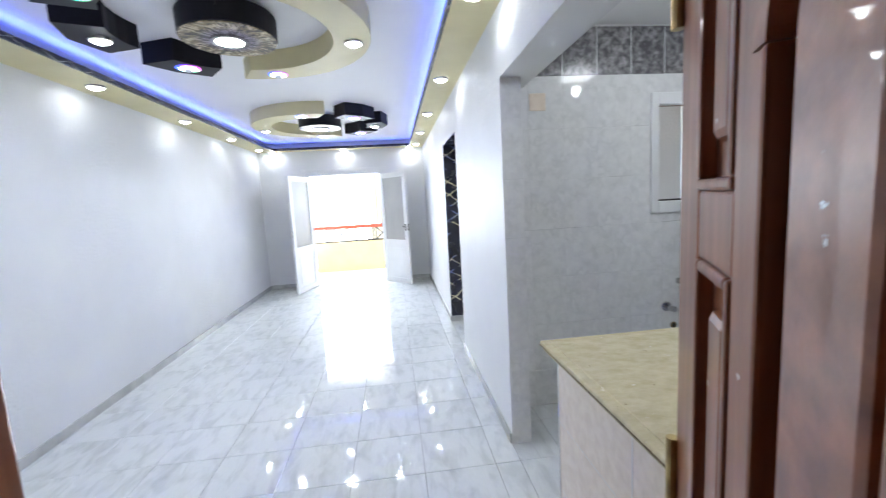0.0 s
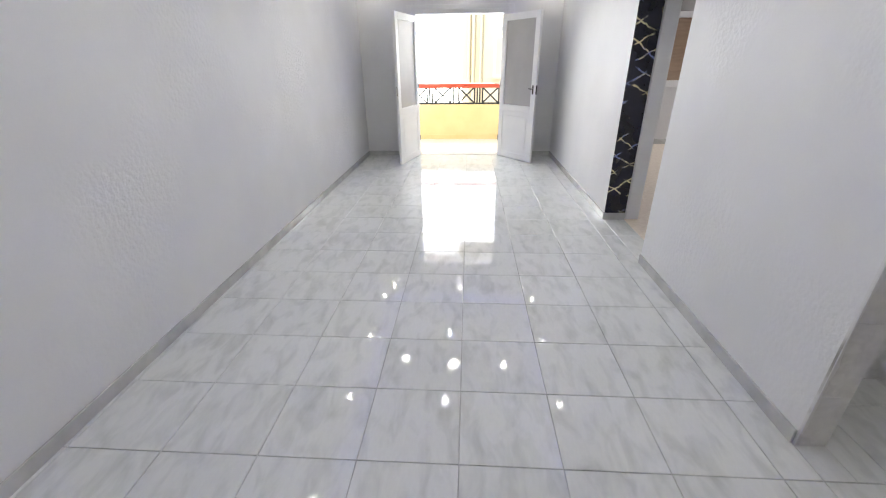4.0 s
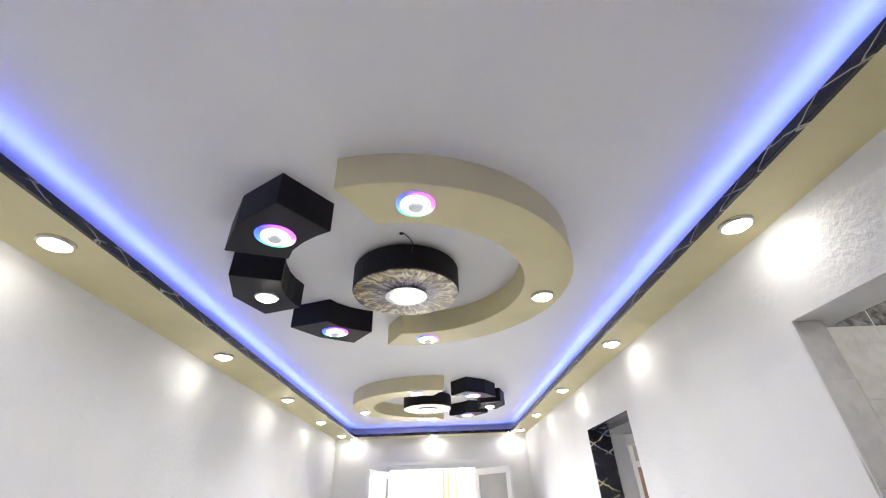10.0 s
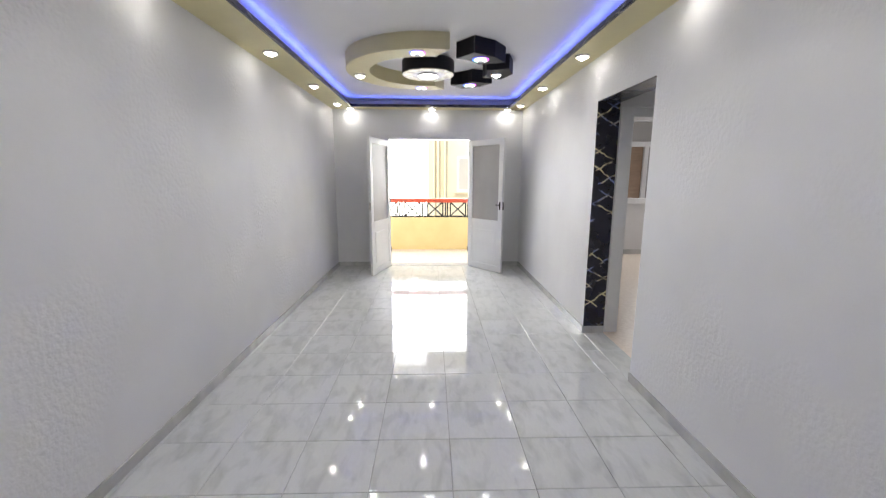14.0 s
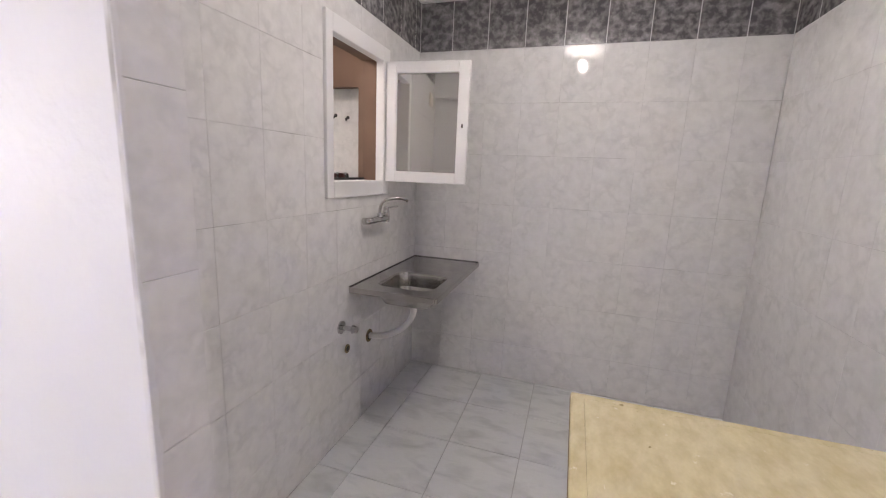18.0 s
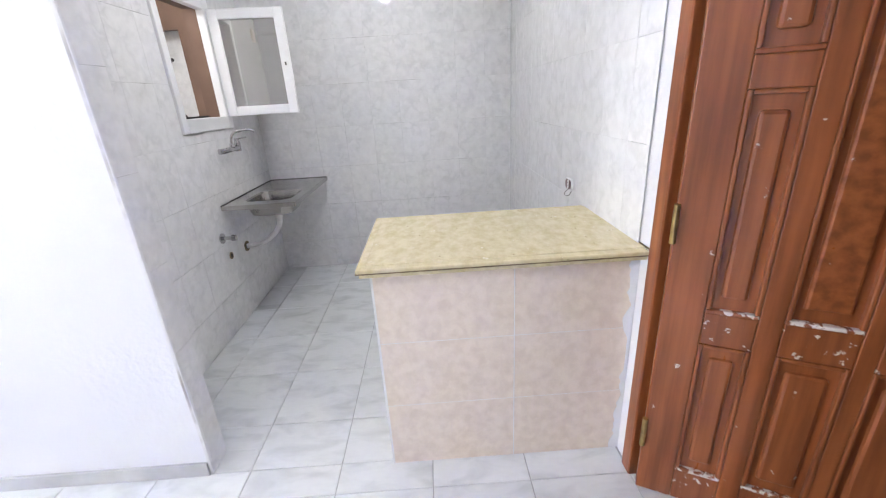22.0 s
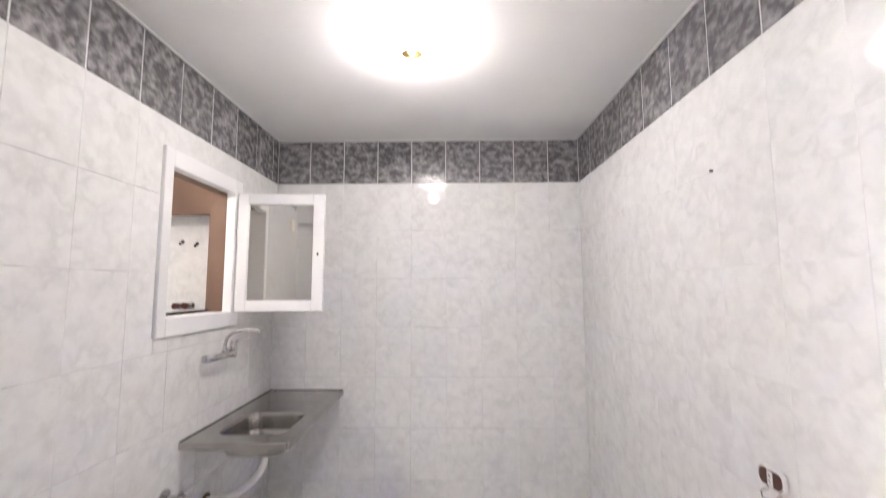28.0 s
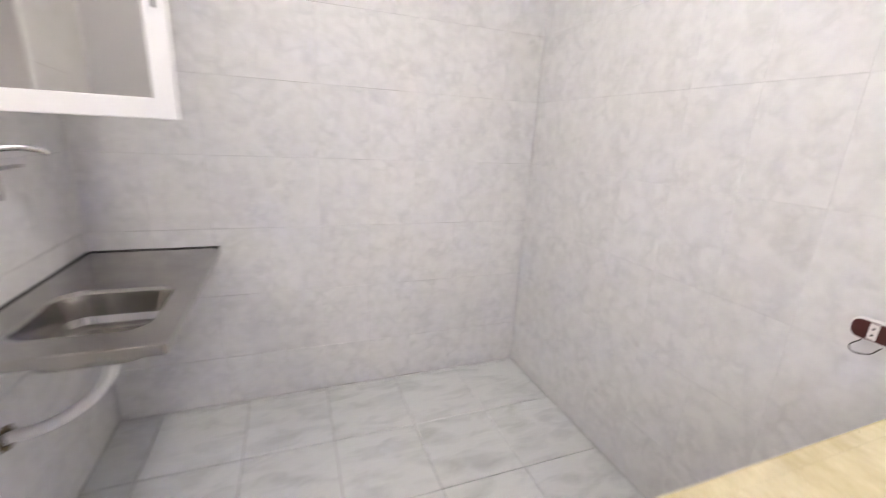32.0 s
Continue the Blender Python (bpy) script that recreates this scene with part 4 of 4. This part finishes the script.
# ---- kitchen window ----
kwin = tagged(new("window_2"), "small white wooden window frame in the tiled kitchen wall", "window", kind="structure")
F = 0.08
for nm, lim in (("window_frame", (WX0, WX0 + 0.055, 4.812, 4.95, WZ0, WZ1)), ("window_frame", (WX1 - F, WX1, 4.812, 4.862, WZ0, WZ1)), ("window_frame", (WX0 + 0.055, WX1 - F, 4.812, 4.862, WZ1 - F, WZ1)),
                ("window_sill", (WX0 + 0.055, WX1 - F, 4.812, 4.95, WZ0, WZ0 + F))):
    part(nm, boxes(lim, bevel=0.005), WHITE, kwin)
part("lining", boxes((WX1 - F + 0.012, WX1, 4.864, 4.952, WZ0, WZ1)), TAN, kwin, "bare brown window reveal")
part("sill_edge", boxes((WX0 + 0.055, WX1 - F, 4.935, 4.952, WZ0 + F - 0.001, WZ0 + F + 0.012)), DARK, kwin, "dark edge of the sill")
part("lining", boxes((WX0 + 0.055, WX1 - F + 0.01, 4.864, 4.952, WZ1 - F + 0.012, WZ1)), TAN, kwin)
SA, SB = (4.778, 4.81), (4.815, 4.33)
sw, sz0, sz1 = math.dist(SA, SB), 1.40, 2.065
sash = thing("window_sash", (*SA, sz0), "white window sash with a dim glass pane, swung open", "window sash")
t, s = 0.035, 0.062
for x in (0, sw - s):
    part("stile", boxes((x, x + s, -t, 0, 0, sz1 - sz0), bevel=0.004), WHITE, sash)
for z in (0, sz1 - sz0 - s):
    part("rail", boxes((s, sw - s, -t, 0, z, z + s), bevel=0.004), WHITE, sash)
part("pane", boxes((s - 0.004, sw - s + 0.004, -t / 2 - 0.002, -t / 2 + 0.002, s - 0.004, sz1 - sz0 - s + 0.004)), SASHGLASS, sash, "grey mirror-like glass")
for y in (0.0, -t - 0.012):
    part("latch", boxes((sw - 0.035, sw - 0.026, y, y + 0.010, 0.31, 0.33), bevel=0.002), IRON, sash)
sash.matrix_world = Matrix.Translation((*SA, sz0)) @ Matrix.Rotation(aim(SA, SB), 4, "Z")
for y in (5.557, 5.634):
    bt = thing("bath_valve", (5.55, y, 1.40), "small metal valve on the white bathroom tiles", "valve", "bath valves")
    part("rosette", tube((0, 0, 0), (-0.008, 0, 0), 0.03, 16), CHROME, bt)
    part("spindle", tube((-0.008, 0, 0), (-0.05, 0, 0), 0.012, 10), IRON, bt)
    part("knob", tube((-0.05, 0, 0), (-0.075, 0, 0), 0.024, 12), MAROON, bt)

for y, z in ((5.648, 1.872), (5.535, 1.855)):
    bh = thing("bath_hook", (5.55, y, z), "small dark metal hook on the white bathroom tiles", "hook", "bath hooks")
    part("plate", tube((0, 0, 0.012), (-0.004, 0, 0.012), 0.014, 12), IRON, bh)
    pipe([(-0.004, 0, 0.012), (-0.022, 0, 0.004), (-0.030, 0, -0.012), (-0.038, 0, 0.004)], 0.005, "prong", IRON, bh)

# ---- kitchen: lamp, socket, hook, cover plate ----
kl = thing("ceiling_lamp", (4.13, 3.768, KH), "round glowing glass bowl lamp with a brass finial on the ceiling", "ceiling lamp")
bowl = smooth(part("bowl", lathe([(0.06, 0.0), (0.138, -0.002), (0.150, -0.012), (0.145, -0.034), (0.115, -0.049), (0.06, -0.057), (0.012, -0.058)], (0, 0, 0), 40), GLOBE, kl, "glowing white glass"))
part("finial", lathe([(0.004, -0.054), (0.040, -0.056), (0.046, -0.062), (0.030, -0.070), (0.012, -0.074), (0.010, -0.082), (0.003, -0.086)], (0, 0, 0), 20), BRASS, bowl, "brass finial")
so = thing("power_socket", (3.705, 2.695, 0.995), "maroon and white wall socket hanging loose above the counter", "socket")
part("plate", prism(rounded(-0.046, 0.046, -0.027, 0.027, 0.02), -0.012, 0.0, bevel=0.003), PVC, so).matrix_local = pose(0, 0.012, 0, 90, 0, 0)
part("face", prism(rounded(-0.042, 0.042, -0.023, 0.023, 0.017), -0.006, 0.0), MAROON, so, "maroon socket face").matrix_local = pose(0, 0.0185, 0, 90, 0, 0)
part("insert", boxes((-0.009, 0.009, 0.018, 0.0265, -0.02, 0.02), bevel=0.001), PVC, so)
for dz in (-0.008, 0.008):
    part("pin_hole", tube((0, 0.026, dz), (0, 0.0272, dz), 0.0028, 10), DARK, so)
pipe([(0.02, 0.012, -0.03), (0.03, 0.03, -0.055), (0.0, 0.02, -0.06), (-0.02, 0.012, -0.035)], 0.0014, "loose_wire", IRON, so)
hk = thing("wall_hook", (3.89, 2.70, 1.93), "small metal hook stub on the tiled wall", "hook")
part("stub", tube((0, 0, 0), (0, 0.010, 0.0), 0.0045, 10), IRON, hk)
cp = thing("cover_plate", (3.36, 4.83, 2.10), "square beige junction box cover high on the tiles", "cover plate")
part("plate", boxes((-0.055, 0.055, -0.012, 0.0, -0.055, 0.055), bevel=0.004), BEIGE, cp)


# ---- front door, standing open to the landing ----
fr = tagged(new("door_3"), "dark red-brown wooden frame of the front door", "door frame", kind="structure")
for nm, lim in (("jamb", (1.825, 1.885, 2.545, 2.712, 0, 2.07)), ("jamb", (2.845, 2.905, 2.545, 2.712, 0, 2.07)), ("head", (1.885, 2.845, 2.545, 2.712, 2.07, 2.125)),
                ("door_stop", (1.885, 1.897, 2.60, 2.65, 0, 2.07)), ("door_stop", (2.833, 2.845, 2.56, 2.60, 0, 2.07))):
    part(nm, boxes(lim, bevel=0.005), WOOD, fr)
front = thing("front_door", (2.79, 2.71, 0), "glossy red-brown panelled wooden front door with chipped paint, standing open", "door")
DW, DH, DT = 0.90, 2.05, 0.042
COLS = ((0.115, 0.25), (0.31, 0.48), (0.525, 0.71))
ARCH = 1.60
part("core", boxes((0.02, DW - 0.02, -DT + 0.015, -0.015, 0.02, DH - 0.02)), WOOD, front)
for x0, x1 in ((0, 0.115), (0.25, 0.31), (0.48, 0.525), (0.71, DW)):
    part("stile", boxes((x0, x1, -DT, 0, 0.01, DH), bevel=0.004), RUBBED if x0 > 0.6 else SCUFFED, front)


def fielded(x0, x1, z0, z1, worn):
    """A raised panel with a moulded bead round it; worn: chipped along its foot."""
    part("panel", boxes((x0 + 0.034, x1 - 0.034, -DT + 0.004, -0.004, z0 + 0.05, z1 - 0.05), bevel=0.011), SCUFFED, front)
    for a0, a1, b0, b1, mat in ((x0, x0 + 0.013, z0 + 0.013, z1, WOOD), (x1 - 0.013, x1, z0 + 0.013, z1, WOOD), (x0, x1, z0, z0 + 0.013, WORN if worn else WOOD), (x0 + 0.013, x1 - 0.013, z1 - 0.013, z1, WOOD)):
        part("bead", boxes((a0, a1, -DT - 0.003, 0.003, b0, b1), bevel=0.004), mat, front)


for k, (x0, x1) in enumerate(COLS):
    for z0, z1 in ((0.01, 0.145), (0.675, 0.785), (1.95, DH)) + (((1.42, 1.50),) if k != 1 else ()):
        part("rail", boxes((x0, x1, -DT + 0.001, -0.001, z0, z1), bevel=0.004), RUBBED if z0 < 1 else SCUFFED, front)
    fielded(x0, x1, 0.145, 0.675, True)
    if k != 1:
        fielded(x0, x1, 0.785, 1.42, True)
        fielded(x0, x1, 1.50, 1.95, False)
mx0, mx1 = COLS[1]
mid, rad = (mx0 + mx1) / 2, (mx1 - mx0) / 2
arch = [(mid + (rad - 0.034) * math.cos(radians(a)), ARCH + (rad - 0.034) * math.sin(radians(a))) for a in range(0, 181, 12)]
part("panel", prism([(mx0 + 0.034, 0.835), (mx1 - 0.034, 0.835)] + arch, 0.004, DT - 0.004, bevel=0.008), SCUFFED, front, "panel with a rounded head").matrix_local = pose(0, 0, 0, 90)
for x0, x1, z0, z1, mat in ((mx0, mx0 + 0.013, 0.798, ARCH, WOOD), (mx1 - 0.013, mx1, 0.798, ARCH, WOOD), (mx0, mx1, 0.785, 0.798, WORN)):
    part("bead", boxes((x0, x1, -DT - 0.003, 0.003, z0, z1), bevel=0.004), mat, front)
part("arch_bead", ring((mid, ARCH), rad - 0.013, rad + 0.012, -0.003, DT + 0.003, 0, 180, 24), WOOD, front, "rounded arch moulding").matrix_local = pose(0, 0, 0, 90)
lockp = part("lock_plate", boxes((0.728, 0.772, 0.0, 0.010, 0.80, 1.03), bevel=0.004), BRASS, front, "worn pale brass lock plate")
part("lever", tube((0.75, 0.008, 0.955), (0.75, 0.05, 0.955), 0.01, 12), BRASS, lockp)
pipe([(0.75, 0.05, 0.955), (0.71, 0.053, 0.965), (0.665, 0.052, 0.95), (0.635, 0.05, 0.925)], 0.0115, "grip", BRASS, lockp)
part("keyhole", tube((0.75, 0.009, 0.85), (0.75, 0.0112, 0.85), 0.006, 10), DARK, lockp)
part("knob", lathe([(0.012, 0.0), (0.012, 0.03), (0.026, 0.042), (0.028, 0.056), (0.018, 0.066), (0.003, 0.068)], (0, 0, 0), 20), BRASS, front, "round brass knob").matrix_local = pose(0.75, -DT, 0.95, 90)
for z in (0.22, 1.0, 1.72):
    part("hinge", tube((0.0, 0.006, z), (0.0, 0.006, z + 0.12), 0.009, 10), BRASS, front)
front.matrix_world = pose(2.79, 2.71, 0, 0, 0, 180 + 62) @ Matrix.Diagonal((1, -1, 1, 1))

# ---- plaster smeared over the edges of tiles ----
def smear(name, m, z0, z1, low, high, label):
    """An uneven tongue of plaster along an upright edge: u from 0 to a ragged width, v upwards."""
    count = int((z1 - z0) / 0.018)
    wide, outline = (low + high) / 2, []
    for k in range(count + 1):
        wide = min(high, max(low, wide + random.uniform(-0.28, 0.28) * (high - low)))
        outline.append((wide, z0 + (z1 - z0) * k / count))
    ob = structure(name, prism([(0.0, z0)] + outline + [(0.0, z1)], 0.0, 0.002), PLASTER, label, "trim")
    ob.matrix_world = m
    return ob


random.seed(11)
smear("trim_plaster_pier", Matrix(((1, 0, 0, 2.9985), (0, 0, -1, 4.4165), (0, 1, 0, 0), (0, 0, 0, 1))), SK, 2.14, 0.003, 0.016, "ragged white plaster lip on the tiled pier edge")
smear("trim_plaster_counter", Matrix(((0, 0, 1, 2.9815), (1, 0, 0, 2.6935), (0, 1, 0, 0), (0, 0, 0, 1))), 0.002, 0.884, 0.012, 0.05, "ragged white plaster smear beside the stone counter front")

# ---- bead of white filler between the border tiles and the ceiling ----
structure("trim_kitchen_ceiling", boxes((3.205, 5.30, 4.817, 4.827, KH - 0.009, KH - 0.0005), (5.297, 5.308, 2.714, 4.816, KH - 0.009, KH - 0.0005),
                                        (3.205, 5.296, 2.7025, 2.713, KH - 0.009, KH - 0.0005), bevel=0.003), BANDGROUT, "thin white filler bead along the kitchen ceiling", "trim")

# ---- tiles of floor and walls ----
CACHE = {}


def tile_mesh(w, h, d, mat, key):
    """A tile lying at the origin's corner: w along x, h along y, face towards +z, with eased edges."""
    k = (round(w, 3), round(h, 3), key)
    if k not in CACHE:
        e = 0.0007 if key == "wall" else 0.0016
        me = bpy.data.meshes.new("tile")
        vs = [(0, 0, -d), (w, 0, -d), (w, h, -d), (0, h, -d), (0, 0, -e), (w, 0, -e), (w, h, -e), (0, h, -e), (e, e, 0), (w - e, e, 0), (w - e, h - e, 0), (e, h - e, 0)]
        fs = [(0, 1, 5, 4), (1, 2, 6, 5), (2, 3, 7, 6), (3, 0, 4, 7), (4, 5, 9, 8), (5, 6, 10, 9), (6, 7, 11, 10), (7, 4, 8, 11), (8, 9, 10, 11)]
        me.from_pydata(vs, [], fs)
        me.materials.append(mat)
        CACHE[k] = me
    return CACHE[k]


def split(rect, hole):
    """What is left of a rectangle (u0, v0, u1, v1) round a hole."""
    u0, v0, u1, v1 = rect
    a0, b0, a1, b1 = hole
    if a0 >= u1 or a1 <= u0 or b0 >= v1 or b1 <= v0:
        return [rect]
    left = [(u0, v0, a0, v1), (a1, v0, u1, v1), (max(u0, a0), v0, min(u1, a1), b0), (max(u0, a0), b1, min(u1, a1), v1)]
    return [r for r in left if r[2] - r[0] > 0.012 and r[3] - r[1] > 0.012]


def lay(parent, m, us, vs, gap, d, mat, key, holes=(), name="tile", level=None):
    """Tiles between the joint lines us and vs of a plane whose axes m gives."""
    for u0, u1 in zip(us, us[1:]):
        for v0, v1 in zip(vs, vs[1:]):
            rise = gap if level is None else level
            rects = [(u0 + gap / 2, v0 + rise / 2, u1 - gap / 2, v1 - rise / 2)]
            for hole in holes:
                rects = [q for r in rects for q in split(r, hole)]
            for a, b, c, e in rects:
                ob = new(name, tile_mesh(c - a, e - b, d, mat, key))
                ob.parent = parent
                lift = random.uniform(-0.0004, 0.0004)
                ob.matrix_world = m @ Matrix.Translation((a, b, lift)) @ pose(0, 0, 0, random.uniform(-0.025, 0.025), random.uniform(-0.025, 0.025), 0)


def lines(start, stop, first, pitch):
    out = [start]
    k = math.ceil((start + 0.012 - first) / pitch)
    while first + k * pitch < stop - 0.012:
        out.append(first + k * pitch)
        k += 1
    return out + [stop]


PX, PY = 0.404, 0.3885
for wl, lim in ((wall_sink, (3.12, 5.309, 4.832, 4.833, 2.264, KH)), (wall_back, (5.312, 5.313, 2.70, 4.83, 2.264, KH)), (wall_side, (3.12, 5.309, 2.697, 2.698, 2.264, KH))):
    part("border_grout", boxes(lim), BANDGROUT, wl)
lay(floor, Matrix.Identity(4), lines(0.0, 3.0, 1.644, PX), lines(2.70, 10.0, 5.04, PY), 0.0032, 0.008, FLOORTILE, "floor", [(2.97, 2.0, 3.2, 2.7)])
lay(floor, Matrix.Identity(4), lines(3.0, 5.31, 1.644, PX), lines(2.70, 4.83, 5.04, PY), 0.0032, 0.008, FLOORTILE, "floor", [(3.0, 4.43, 3.12, 4.9)])
lay(floor, Matrix.Identity(4), lines(3.0, 3.2, 1.644, PX), lines(6.07, 7.014, 5.04, PY), 0.0032, 0.008, FLOORTILE, "floor")
TW, TH = 0.2408, 0.333
ROWS = [0.0] + [0.262 + TH * i for i in range(6)] + [2.262]
SINKWALL = Matrix(((1, 0, 0, 0), (0, 0, -1, 4.83), (0, 1, 0, 0), (0, 0, 0, 1)))
BACKWALL = Matrix(((0, 0, -1, 5.31), (-1, 0, 0, 0), (0, 1, 0, 0), (0, 0, 0, 1)))
SIDEWALL = Matrix(((-1, 0, 0, 0), (0, 0, 1, 2.70), (0, 1, 0, 0), (0, 0, 0, 1)))
JAMB = Matrix(((1, 0, 0, 0), (0, 0, -1, 4.418), (0, 1, 0, 0), (0, 0, 0, 1)))
hole = [(WX0 + 0.01, WZ0 + 0.01, WX1 - 0.01, WZ1 - 0.01)]
lay(wall_sink, SINKWALL, lines(3.12, 5.31, 4.261, TW), ROWS, 0.0005, 0.003, WALLTILE, "wall", hole, level=0.0016)
lay(wall_back, BACKWALL, lines(-4.83, -2.70, -4.60, TW), ROWS, 0.0009, 0.003, WALLTILE, "wall", level=0.0019)
lay(wall_side, SIDEWALL, lines(-5.31, -3.0, -4.116, TW), ROWS, 0.0003, 0.003, WALLTILE, "wall", level=0.0004)
lay(jamb_tiles, JAMB, [3.0, 3.12], [0.0] + [0.262 + TH * i for i in range(6)] + [2.145], 0.001, 0.002, WALLTILE, "wall")
for wl, m, us in ((wall_sink, SINKWALL, lines(3.12, 5.31, 4.261, TW)), (wall_back, BACKWALL, lines(-4.83, -2.70, -4.60, TW)), (wall_side, SIDEWALL, lines(-5.31, -3.12, -4.116, TW))):
    lay(wl, m, us, [2.262, KH], 0.0055, 0.0015, BAND, "band", (), "border_tile")
